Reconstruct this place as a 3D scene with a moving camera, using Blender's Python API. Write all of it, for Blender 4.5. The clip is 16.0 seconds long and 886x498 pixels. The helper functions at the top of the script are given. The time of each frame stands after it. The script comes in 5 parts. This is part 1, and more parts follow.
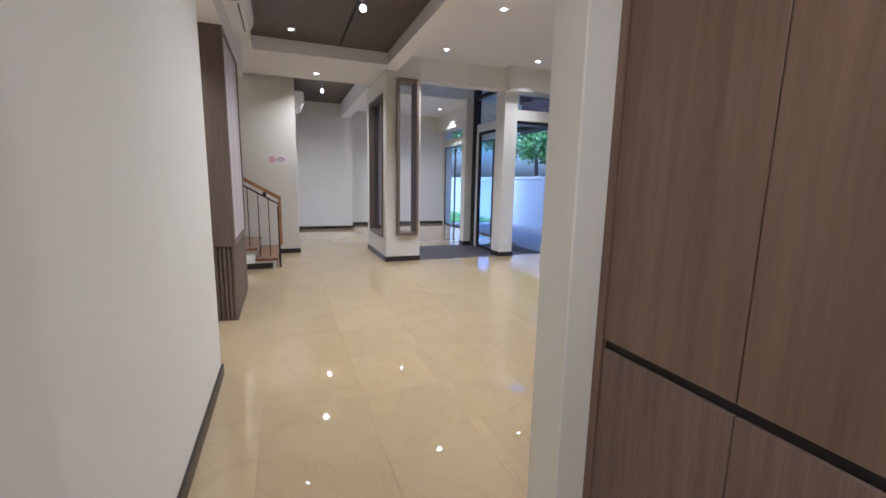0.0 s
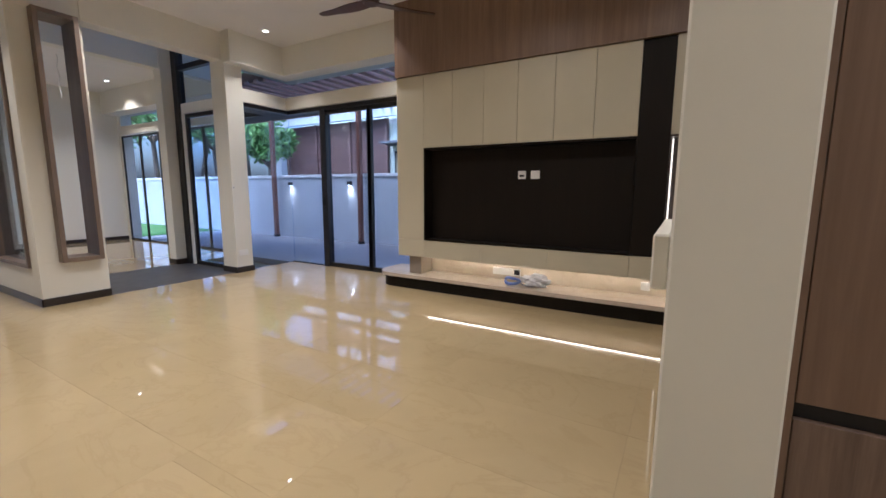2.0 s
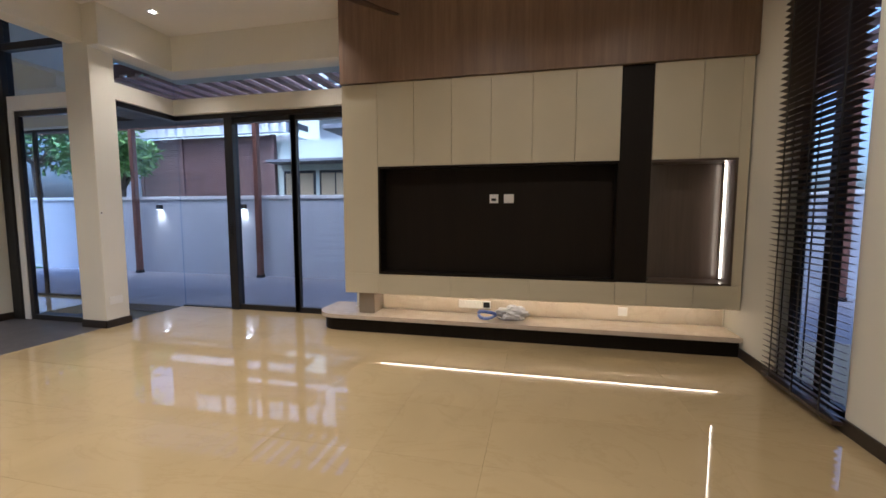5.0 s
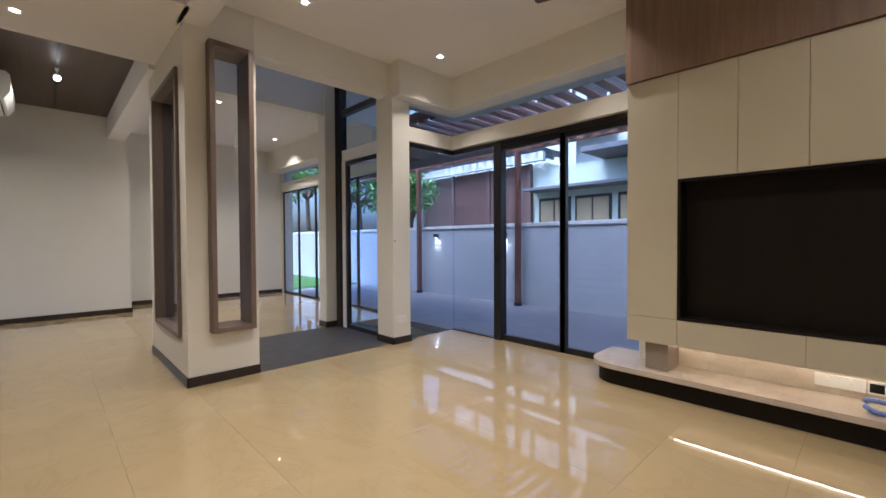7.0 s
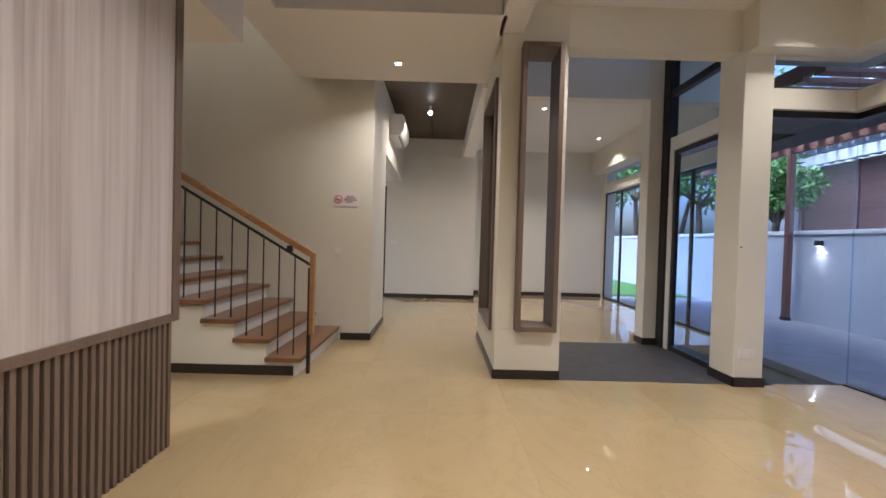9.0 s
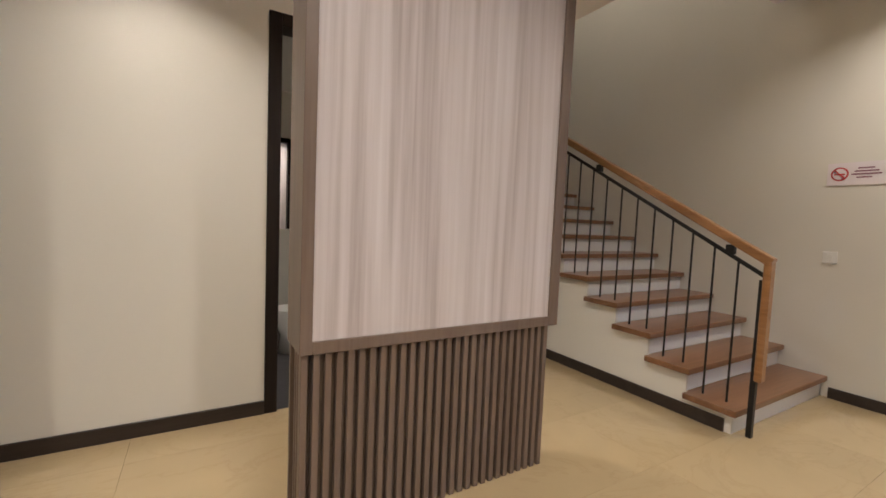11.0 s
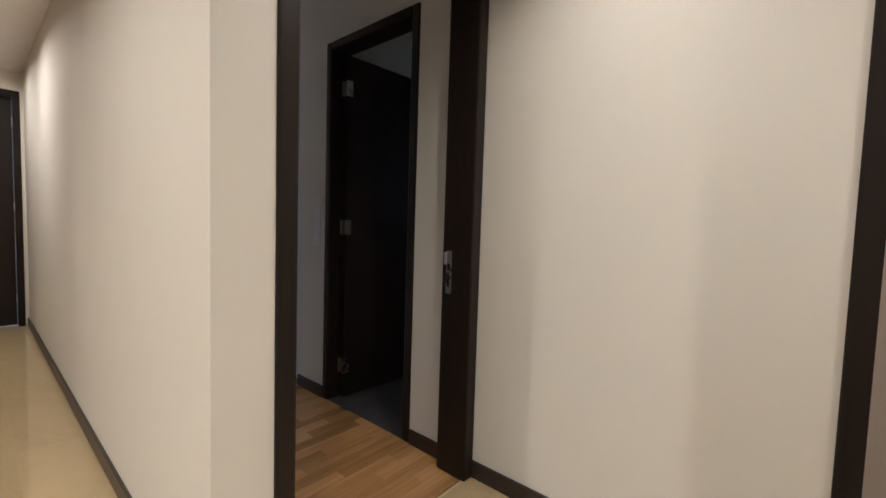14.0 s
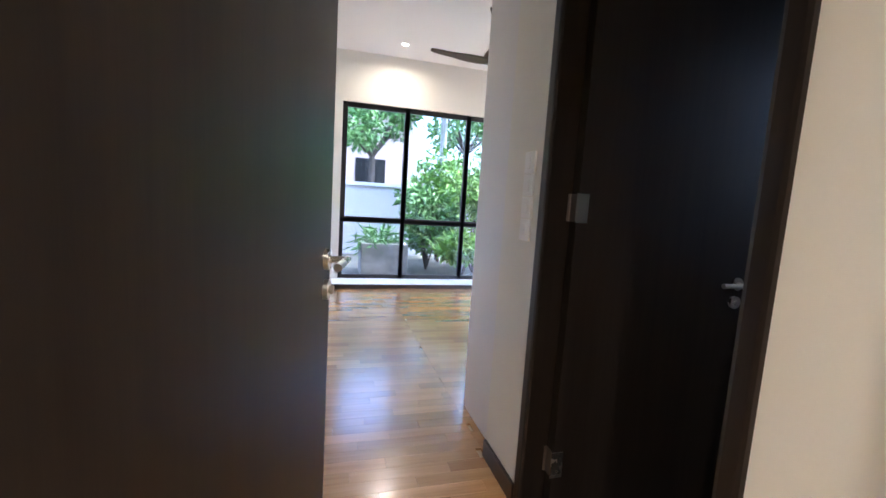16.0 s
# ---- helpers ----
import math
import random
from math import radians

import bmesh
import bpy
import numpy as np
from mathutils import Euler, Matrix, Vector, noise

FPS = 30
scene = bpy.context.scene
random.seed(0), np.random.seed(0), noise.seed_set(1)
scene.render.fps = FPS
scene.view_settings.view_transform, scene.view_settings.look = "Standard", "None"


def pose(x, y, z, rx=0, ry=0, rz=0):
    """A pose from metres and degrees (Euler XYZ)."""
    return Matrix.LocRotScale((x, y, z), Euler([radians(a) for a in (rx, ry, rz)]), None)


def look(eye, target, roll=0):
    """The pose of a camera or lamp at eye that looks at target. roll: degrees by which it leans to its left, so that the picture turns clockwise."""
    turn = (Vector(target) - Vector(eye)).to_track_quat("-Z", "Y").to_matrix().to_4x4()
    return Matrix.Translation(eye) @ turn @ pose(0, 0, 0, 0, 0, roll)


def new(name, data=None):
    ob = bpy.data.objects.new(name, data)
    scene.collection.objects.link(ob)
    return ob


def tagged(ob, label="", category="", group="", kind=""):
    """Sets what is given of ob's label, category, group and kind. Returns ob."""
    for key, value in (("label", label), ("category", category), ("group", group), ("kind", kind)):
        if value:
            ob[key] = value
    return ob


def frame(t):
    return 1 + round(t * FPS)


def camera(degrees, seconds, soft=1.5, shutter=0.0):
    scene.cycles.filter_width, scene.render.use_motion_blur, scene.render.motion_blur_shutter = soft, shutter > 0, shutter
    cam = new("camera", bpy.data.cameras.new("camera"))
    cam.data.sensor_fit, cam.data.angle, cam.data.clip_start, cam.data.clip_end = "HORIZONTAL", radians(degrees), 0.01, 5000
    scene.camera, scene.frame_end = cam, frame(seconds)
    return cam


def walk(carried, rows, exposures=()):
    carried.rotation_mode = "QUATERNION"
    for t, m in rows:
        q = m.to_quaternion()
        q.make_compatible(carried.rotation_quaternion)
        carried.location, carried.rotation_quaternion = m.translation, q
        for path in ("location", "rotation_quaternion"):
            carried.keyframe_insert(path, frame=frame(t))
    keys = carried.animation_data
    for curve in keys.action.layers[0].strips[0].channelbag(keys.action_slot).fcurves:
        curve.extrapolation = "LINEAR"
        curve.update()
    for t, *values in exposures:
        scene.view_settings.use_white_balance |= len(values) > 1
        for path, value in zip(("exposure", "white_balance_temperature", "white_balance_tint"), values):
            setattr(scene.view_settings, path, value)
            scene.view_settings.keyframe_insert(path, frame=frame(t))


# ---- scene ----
cam = camera(94.0, 16.0, soft=1.6)
PATH = [
    (0, look((0.231, 0.557, 1.387), (0.941, 2.4, 1.069), 1.1)),
    (0.5, look((0.223, 0.913, 1.337), (1.127, 2.67, 1.028), 0.6)),
    (1, look((0.208, 1.201, 1.305), (1.381, 2.794, 1.005), 0.3)),
    (1.5, look((0.239, 1.475, 1.28), (1.703, 2.807, 0.987), 0.2)),
    (2, look((0.301, 1.705, 1.26), (2.013, 2.7, 0.976), 0.2)),
    (2.5, look((0.324, 1.915, 1.25), (2.197, 2.565, 0.989), 0.5)),
    (3, look((0.37, 2.021, 1.25), (2.32, 2.391, 1.008), 0.7)),
    (5.5, look((0.632, 2.986, 1.285), (2.559, 3.511, 1.17), -0.4)),
    (6, look((0.791, 3.067, 1.28), (2.583, 3.952, 1.196), -0.4)),
    (6.5, look((0.877, 3.21, 1.257), (2.49, 4.392, 1.202), -0.4)),
    (7, look((0.979, 3.402, 1.278), (2.365, 4.843, 1.239), -0.3)),
    (7.5, look((1.095, 3.5, 1.279), (2.21, 5.16, 1.248), -0.2)),
    (8, look((1.242, 3.524, 1.278), (2.051, 5.352, 1.246), 0.3)),
    (10.5, look((1.36, 4.383, 1.227), (-0.003, 5.842, 1.117), 2.5)),
    (11, look((1.29, 4.627, 1.25), (-0.427, 5.643, 1.12), 2.4)),
    (11.5, look((1.249, 4.863, 1.256), (-0.674, 5.397, 1.114), 2.5)),
    (12, look((1.122, 5.053, 1.256), (-0.871, 5.085, 1.093), 2.5)),
    (12.5, look((0.926, 5.205, 1.278), (-1.019, 4.771, 1.111), 2.9)),
    (13, look((0.744, 5.272, 1.281), (-1.02, 4.345, 1.111), 3.2)),
    (13.5, look((0.467, 5.126, 1.248), (-1.129, 3.929, 1.106), 2.3)),
    (14, look((0.19, 4.872, 1.253), (-1.317, 3.563, 1.135), 1.8)),
    (14.5, look((-0.046, 4.574, 1.23), (-1.476, 3.182, 1.093), 1.7)),
    (15, look((-0.274, 4.299, 1.22), (-1.506, 2.736, 1.031), 2.4)),
    (15.2, look((-0.391, 4.214, 1.208), (-1.462, 2.536, 1.013), 3.3)),
    (15.5, look((-0.522, 4.082, 1.217), (-1.33, 2.265, 0.999), 3.9)),
    (16, look((-0.685, 3.777, 1.208), (-1.214, 1.862, 0.978), 3.6)),
]
walk(cam, PATH, [(0.0, 2.2, 4800, 15), (1.5, 2.05, 5150, 14), (3.0, 1.95, 5500, 14), (5.5, 1.88, 5700, 14), (8.0, 1.95, 5500, 14), (10.3, 2.05, 5900, 14), (12.0, 2.25, 5500, 14), (13.0, 2.1, 5500, 14), (14.0, 2.25, 5550, 14), (15.0, 2.6, 5150, 12), (15.5, 2.8, 5100, 12), (16.0, 3.7, 5700, 13)])

# ---- light ----
world = bpy.data.worlds.new("sky")
scene.world = world
world.use_nodes = True
wn = world.node_tree.nodes
sky = wn.new("ShaderNodeTexSky")
sky.sky_type, sky.sun_disc = "NISHITA", False
sky.sun_elevation, sky.sun_rotation = radians(59), radians(279)
sky.dust_density, sky.air_density, sky.ozone_density = 6.0, 1.0, 3.0
world.node_tree.links.new(sky.outputs[0], wn["Background"].inputs[0])
wn["Background"].inputs[1].default_value = 0.15
sun = new("sun", bpy.data.lights.new("sun", "SUN"))
sun.data.energy, sun.data.angle, sun.data.color = 0.9, radians(20), (1, 0.96, 0.9)
sun.matrix_world = look((-25, 4, 42), (0, 0, 0))


def lamp(x, y, z, watts, spread=115, size=0.07, colour=(1.0, 0.845, 0.65)):
    data = bpy.data.lights.new("downlight_and_fill_lamp", "AREA")
    data.shape, data.size, data.energy, data.color, data.spread = "DISK", size, watts, colour, radians(spread)
    ob = new("downlight_and_fill_lamp", data)
    ob.matrix_world = look((x, y, z), (x, y + 0.0001, z - 1))
    return ob


# ---- materials ----
def nodes_of(name):
    m = bpy.data.materials.new(name)
    m.use_nodes = True
    nt = m.node_tree
    return m, nt, nt.nodes["Principled BSDF"]


def ramp(nt, src, stops):
    r = nt.nodes.new("ShaderNodeValToRGB")
    while len(r.color_ramp.elements) < len(stops):
        r.color_ramp.elements.new(0.5)
    for e, (p, c) in zip(r.color_ramp.elements, stops):
        e.position, e.color = p, (*c, 1)
    nt.links.new(src, r.inputs[0])
    return r.outputs[0]


def noise_at(nt, scale, stretch=(1, 1, 1), detail=4, rough=0.55, distort=0.0, turn=(0, 0, 0)):
    tc, mp, nz = (nt.nodes.new(k) for k in ("ShaderNodeTexCoord", "ShaderNodeMapping", "ShaderNodeTexNoise"))
    mp.inputs["Scale"].default_value = stretch
    mp.inputs["Rotation"].default_value = turn
    nz.inputs["Scale"].default_value, nz.inputs["Detail"].default_value = scale, detail
    nz.inputs["Roughness"].default_value, nz.inputs["Distortion"].default_value = rough, distort
    nt.links.new(tc.outputs["Object"], mp.inputs[0])
    nt.links.new(mp.outputs[0], nz.inputs["Vector"])
    return nz.outputs["Fac"]


def laid_noise(nt, scale, stretch=(1, 1, 1), detail=4, rough=0.55, distort=0.0, turn=(0, 0, 0), jump=20.0):
    """Noise over the whole floor, shifted from piece to piece."""
    out = noise_at(nt, scale, stretch, detail, rough, distort, turn)
    mp = [n for n in nt.nodes if n.type == "MAPPING"][-1]
    geo, info, mul, add = (nt.nodes.new(k) for k in ("ShaderNodeNewGeometry", "ShaderNodeObjectInfo", "ShaderNodeMath", "ShaderNodeVectorMath"))
    mul.operation, mul.inputs[1].default_value = "MULTIPLY", jump
    nt.links.new(info.outputs["Random"], mul.inputs[0])
    nt.links.new(geo.outputs["Position"], add.inputs[0])
    nt.links.new(mul.outputs[0], add.inputs[1])
    nt.links.new(add.outputs[0], mp.inputs[0])
    return out


def bump(nt, bsdf, src, strength, dist=0.004):
    b = nt.nodes.new("ShaderNodeBump")
    b.inputs["Strength"].default_value, b.inputs["Distance"].default_value = strength, dist
    nt.links.new(src, b.inputs["Height"])
    nt.links.new(b.outputs[0], bsdf.inputs["Normal"])


def tint_by_piece(nt, colour, amount, island=False):
    """Each piece a little lighter or darker than its neighbours."""
    info, mr, hsv = (nt.nodes.new(k) for k in ("ShaderNodeObjectInfo", "ShaderNodeMapRange", "ShaderNodeHueSaturation"))
    mr.inputs["To Min"].default_value, mr.inputs["To Max"].default_value = 1 - amount, 1 + amount
    nt.links.new(nt.nodes.new("ShaderNodeNewGeometry").outputs["Random Per Island"] if island else info.outputs["Random"], mr.inputs[0])
    nt.links.new(mr.outputs[0], hsv.inputs["Value"])
    nt.links.new(colour, hsv.inputs["Color"])
    return hsv.outputs[0]


def plain(name, c, rough=0.5, metal=0.0, var=0.06, scale=1.5, fine=90, relief=0.08, coat=0.0):
    m, nt, b = nodes_of(name)
    lo, hi = [max(0, v * (1 - var)) for v in c], [min(1, v * (1 + var)) for v in c]
    col = ramp(nt, noise_at(nt, scale, detail=5), [(0.3, lo), (0.7, hi)])
    nt.links.new(col, b.inputs["Base Color"])
    f = noise_at(nt, fine, detail=3)
    rr = nt.nodes.new("ShaderNodeMapRange")
    rr.inputs["To Min"].default_value, rr.inputs["To Max"].default_value = max(0.02, rough * 0.85), min(1, rough * 1.15)
    nt.links.new(noise_at(nt, scale * 5, detail=4), rr.inputs[0])
    nt.links.new(rr.outputs[0], b.inputs["Roughness"])
    b.inputs["Metallic"].default_value, b.inputs["Coat Weight"].default_value = metal, coat
    if relief:
        bump(nt, b, f, relief, 0.002)
    return m


def wood(name, dark, light, grain="z", scale=9.0, rough=0.4, piece=0.0, island=False, relief=0.12, coat=0.0):
    m, nt, b = nodes_of(name)
    k = {"x": (0.05, 1, 1), "y": (1, 0.05, 1), "z": (1, 1, 0.05)}[grain]
    grainy = laid_noise if piece else noise_at
    n1 = grainy(nt, scale, k, 6, 0.6, 0.6)
    n2 = grainy(nt, scale * 6, k, 5, 0.7, 0.2)
    mix = nt.nodes.new("ShaderNodeMath")
    mix.operation, mix.inputs[1].default_value = "MULTIPLY_ADD", 0.45
    nt.links.new(n2, mix.inputs[0])
    sc = nt.nodes.new("ShaderNodeMath")
    sc.operation, sc.inputs[1].default_value = "MULTIPLY", 0.6
    nt.links.new(n1, sc.inputs[0])
    nt.links.new(sc.outputs[0], mix.inputs[2])
    col = ramp(nt, mix.outputs[0], [(0.33, dark), (0.68, light)])
    if piece:
        col = tint_by_piece(nt, col, piece, island)
    nt.links.new(col, b.inputs["Base Color"])
    b.inputs["Roughness"].default_value, b.inputs["Coat Weight"].default_value = rough, coat
    b.inputs["Coat Roughness"].default_value = 0.16
    bump(nt, b, n2, relief, 0.002)
    return m


def marble(name, base, vein, rough=0.07, piece=0.05, scale=1.1):
    m, nt, b = nodes_of(name)
    cloud = ramp(nt, laid_noise(nt, scale, (1, 1, 1), 8, 0.6, 1.2), [(0.3, [v * 0.90 for v in base]), (0.7, base)])
    line = laid_noise(nt, scale * 1.4, (1, 0.6, 1), 9, 0.62, 2.2, (0, 0, 0.5))
    mask = ramp(nt, line, [(0.475, (0, 0, 0)), (0.497, (0.45, 0.45, 0.45)), (0.525, (0, 0, 0))])
    mx = nt.nodes.new("ShaderNodeMix")
    mx.data_type = "RGBA"
    nt.links.new(mask, mx.inputs["Factor"])
    nt.links.new(cloud, mx.inputs["A"])
    mx.inputs["B"].default_value = (*vein, 1)
    nt.links.new(tint_by_piece(nt, mx.outputs["Result"], piece), b.inputs["Base Color"])
    rr = nt.nodes.new("ShaderNodeMapRange")
    rr.inputs["To Min"].default_value, rr.inputs["To Max"].default_value = rough * 0.7, rough * 1.6
    nt.links.new(noise_at(nt, 3.0, detail=5), rr.inputs[0])
    nt.links.new(rr.outputs[0], b.inputs["Roughness"])
    return m


def glow(name, c, strength):
    m, nt, b = nodes_of(name)
    b.inputs["Base Color"].default_value = (*c, 1)
    b.inputs["Emission Color"].default_value = (*c, 1)
    b.inputs["Emission Strength"].default_value = strength
    return m


def glass(name, tint=(0.93, 0.97, 0.98), gloss=0.8):
    m, nt, b = nodes_of(name)
    out = nt.nodes["Material Output"]
    tr, gl, lw, pw, sc, mx = (nt.nodes.new(k) for k in ("ShaderNodeBsdfTransparent", "ShaderNodeBsdfGlossy", "ShaderNodeLayerWeight", "ShaderNodeMath", "ShaderNodeMath", "ShaderNodeMixShader"))
    tr.inputs[0].default_value = (*tint, 1)
    gl.inputs["Roughness"].default_value = 0.01
    lw.inputs[0].default_value = 0.5
    pw.operation, pw.inputs[1].default_value = "POWER", 5.0
    sc.operation, sc.inputs[1].default_value, sc.inputs[2].default_value = "MULTIPLY_ADD", gloss, 0.03
    nt.links.new(lw.outputs["Facing"], pw.inputs[0])
    nt.links.new(pw.outputs[0], sc.inputs[0])
    nt.links.new(sc.outputs[0], mx.inputs[0])
    nt.links.new(tr.outputs[0], mx.inputs[1])
    nt.links.new(gl.outputs[0], mx.inputs[2])
    nt.links.new(mx.outputs[0], out.inputs[0])
    return m


WALL = plain("wall_paint", (0.755, 0.735, 0.662), 0.7, var=0.025, scale=0.9, fine=220, relief=0.06)
CEIL = plain("ceiling_paint", (0.82, 0.80, 0.77), 0.8, var=0.02, scale=0.8, fine=200, relief=0.04)
MARBLE = marble("cream_marble", (0.45, 0.347, 0.196), (0.37, 0.277, 0.152), 0.02, 0.035)
MARBLE.node_tree.nodes["Principled BSDF"].inputs["Specular IOR Level"].default_value = 0.75
GROUT = plain("grout", (0.46, 0.36, 0.21), 0.6)
SKIRT = wood("dark_skirting", (0.018, 0.013, 0.011), (0.04, 0.03, 0.026), "y", 8, 0.35)
DARKWOOD = wood("espresso_wood", (0.010, 0.007, 0.006), (0.024, 0.017, 0.013), "z", 10, 0.42, relief=0.06)
DARKWOOD.node_tree.nodes["Principled BSDF"].inputs["Specular IOR Level"].default_value = 0.32
WALNUT = wood("walnut_veneer", (0.125, 0.075, 0.048), (0.235, 0.150, 0.100), "z", 7, 0.42)
REEDED = wood("reeded_walnut", (0.105, 0.068, 0.050), (0.225, 0.155, 0.115), "z", 24, 0.5, relief=0.3)
SCREENWOOD = wood("grey_brown_veneer", (0.13, 0.092, 0.070), (0.20, 0.150, 0.118), "z", 9, 0.45)
TRAYWOOD = wood("dark_ceiling_veneer", (0.060, 0.042, 0.032), (0.105, 0.077, 0.058), "y", 7, 0.45)
CREAM = plain("cream_laminate", (0.50, 0.46, 0.35), 0.38, var=0.03, scale=2.5, fine=300, relief=0.03)
BLACKPANEL = wood("dark_brown_laminate", (0.0055, 0.0035, 0.0022), (0.0105, 0.0068, 0.0042), "z", 8, 0.55)
BLACKPANEL.node_tree.nodes["Principled BSDF"].inputs["Specular IOR Level"].default_value = 0.2
PLINTH = marble("plinth_stone", (0.58, 0.50, 0.42), (0.42, 0.35, 0.28), 0.15, 0.0)
BACKSTONE = marble("travertine_splash", (0.62, 0.54, 0.43), (0.50, 0.42, 0.32), 0.25, 0.0)
ALU = plain("charcoal_aluminium", (0.035, 0.034, 0.036), 0.38, 0.6, var=0.08, relief=0.02)
STEEL = plain("brushed_steel", (0.62, 0.59, 0.55), 0.28, 1.0, var=0.05, relief=0.05)
HINGE = plain("satin_hinge_steel", (0.34, 0.31, 0.28), 0.42, 1.0, var=0.08, relief=0.05)
BLACK = plain("black_metal", (0.02, 0.02, 0.021), 0.45, 0.4)
WHITE = plain("white_plastic", (0.80, 0.80, 0.78), 0.35, var=0.02, relief=0.0)
OAK = wood("golden_teak", (0.22, 0.10, 0.035), (0.42, 0.22, 0.09), "x", 9, 0.30, coat=0.2)
TREAD = wood("brown_timber_tread", (0.13, 0.058, 0.025), (0.25, 0.125, 0.058), "y", 9, 0.3, coat=0.2)
PARQUET = wood("teak_parquet", (0.32, 0.155, 0.052), (0.54, 0.31, 0.125), "x", 9, 0.24, piece=0.24, coat=1.0)
PARQUET_FAR = wood("teak_parquet_far", (0.32, 0.155, 0.052), (0.54, 0.31, 0.125), "x", 9, 0.22, piece=0.24, island=True, coat=1.0)
SLATE = plain("grey_slate_tile", (0.060, 0.058, 0.062), 0.55, var=0.2, scale=5, fine=60, relief=0.25)
PATIO = plain("patio_paver", (0.29, 0.28, 0.30), 0.75, var=0.12, scale=4, fine=120, relief=0.25)
FENCE = plain("grey_render", (0.47, 0.485, 0.53), 0.85, var=0.05, scale=1.2, fine=150, relief=0.2)
TIMBER = wood("red_brown_timber", (0.12, 0.045, 0.030), (0.22, 0.090, 0.060), "z", 9, 0.5)
PERGOLA = wood("pergola_timber", (0.14, 0.062, 0.045), (0.25, 0.120, 0.090), "x", 8, 0.55)
# Tint puts the cooler, dimmer look of the daylight outside into the glass
GLASS = glass("daylight_toned_glass", (0.77, 0.85, 0.955))
FRAMEWOOD = wood("espresso_lacquer", (0.010, 0.007, 0.006), (0.022, 0.0155, 0.012), "z", 10, 0.42, relief=0.04)
FRAMEWOOD.node_tree.nodes["Principled BSDF"].inputs["Specular IOR Level"].default_value = 0.28
TAUPE = plain("taupe_laminate", (0.27, 0.225, 0.18), 0.45, var=0.06, scale=4, fine=200, relief=0.04)
WARD = plain("white_laminate", (0.72, 0.71, 0.70), 0.4, var=0.02)
COVER = glass("clear_plastic", (0.98, 0.98, 0.97), 0.12)
BLIND = wood("dark_blind_slat", (0.030, 0.019, 0.013), (0.065, 0.042, 0.030), "x", 12, 0.4)
FANWOOD = wood("fan_blade_wood", (0.045, 0.022, 0.014), (0.095, 0.048, 0.030), "x", 9, 0.4)
LED = glow("warm_led", (1.0, 0.84, 0.62), 4.0)
LED_LEDGE = glow("ledge_led", (1.0, 0.82, 0.58), 7.0)
LED_DIM = glow("dim_led", (1.0, 0.84, 0.62), 0.55)
BULB = glow("lamp_face", (1.0, 0.93, 0.82), 6.0)
GRASS = plain("turf", (0.05, 0.16, 0.022), 0.8, var=0.35, scale=9, fine=160, relief=0.6)
CERAMIC = plain("glazed_ceramic", (0.80, 0.80, 0.78), 0.12, var=0.01, relief=0.0)
PLASTICBAG = plain("clear_plastic_wrap", (0.72, 0.74, 0.80), 0.22, var=0.08, scale=20)
BARK = plain("bark", (0.11, 0.085, 0.065), 0.9, var=0.25, scale=8, relief=0.5)


def striped_stone():
    m, nt, b = nodes_of("serpentine_striped_stone")
    a = noise_at(nt, 7, (1, 1, 0.035), 6, 0.6, 0.5)
    c = noise_at(nt, 30, (1, 1, 0.02), 4, 0.6, 0.2)
    add = nt.nodes.new("ShaderNodeMath")
    add.operation, add.inputs[1].default_value = "MULTIPLY_ADD", 0.35
    nt.links.new(c, add.inputs[0])
    sc = nt.nodes.new("ShaderNodeMath")
    sc.operation, sc.inputs[1].default_value = "MULTIPLY", 0.65
    nt.links.new(a, sc.inputs[0])
    nt.links.new(sc.outputs[0], add.inputs[2])
    col = ramp(nt, add.outputs[0], [(0.36, (0.42, 0.37, 0.365)), (0.50, (0.60, 0.55, 0.55)), (0.62, (0.69, 0.65, 0.655))])
    nt.links.new(col, b.inputs["Base Color"])
    b.inputs["Roughness"].default_value = 0.33
    bump(nt, b, c, 0.05, 0.001)
    return m


STONE = striped_stone()


# ---- building helpers ----
def add_box(bm, x0, y0, z0, x1, y1, z1, bev=0.0, m=None):
    x0, x1 = min(x0, x1), max(x0, x1)
    y0, y1 = min(y0, y1), max(y0, y1)
    z0, z1 = min(z0, z1), max(z0, z1)
    c = Matrix.Translation(((x0 + x1) / 2, (y0 + y1) / 2, (z0 + z1) / 2)) @ Matrix.Diagonal((x1 - x0, y1 - y0, z1 - z0, 1))
    vs = bmesh.ops.create_cube(bm, size=1, matrix=(m @ c) if m else c)["verts"]
    if bev:
        es = list({e for v in vs for e in v.link_edges})
        bmesh.ops.bevel(bm, geom=es, offset=bev, segments=2 if bev > 0.008 else 1, profile=0.6, affect="EDGES")


def add_rod(bm, a, b, r, n=12, r2=None):
    a, b = Vector(a), Vector(b)
    m = Matrix.Translation((a + b) / 2) @ (b - a).to_track_quat("Z", "Y").to_matrix().to_4x4()
    bmesh.ops.create_cone(bm, cap_ends=True, segments=n, radius1=r, radius2=r if r2 is None else r2, depth=(b - a).length, matrix=m)


def add_ball(bm, c, r, scale=(1, 1, 1), u=14, v=9):
    bmesh.ops.create_uvsphere(bm, u_segments=u, v_segments=v, radius=r, matrix=Matrix.Translation(c) @ Matrix.Diagonal((*scale, 1)))


def add_prism(bm, pts, z0, z1):
    """An upright prism over a plan outline."""
    lo = [bm.verts.new((x, y, z0)) for x, y in pts]
    hi = [bm.verts.new((x, y, z1)) for x, y in pts]
    n = len(pts)
    bm.faces.new(lo[::-1])
    bm.faces.new(hi)
    for i in range(n):
        bm.faces.new((lo[i], lo[(i + 1) % n], hi[(i + 1) % n], hi[i]))


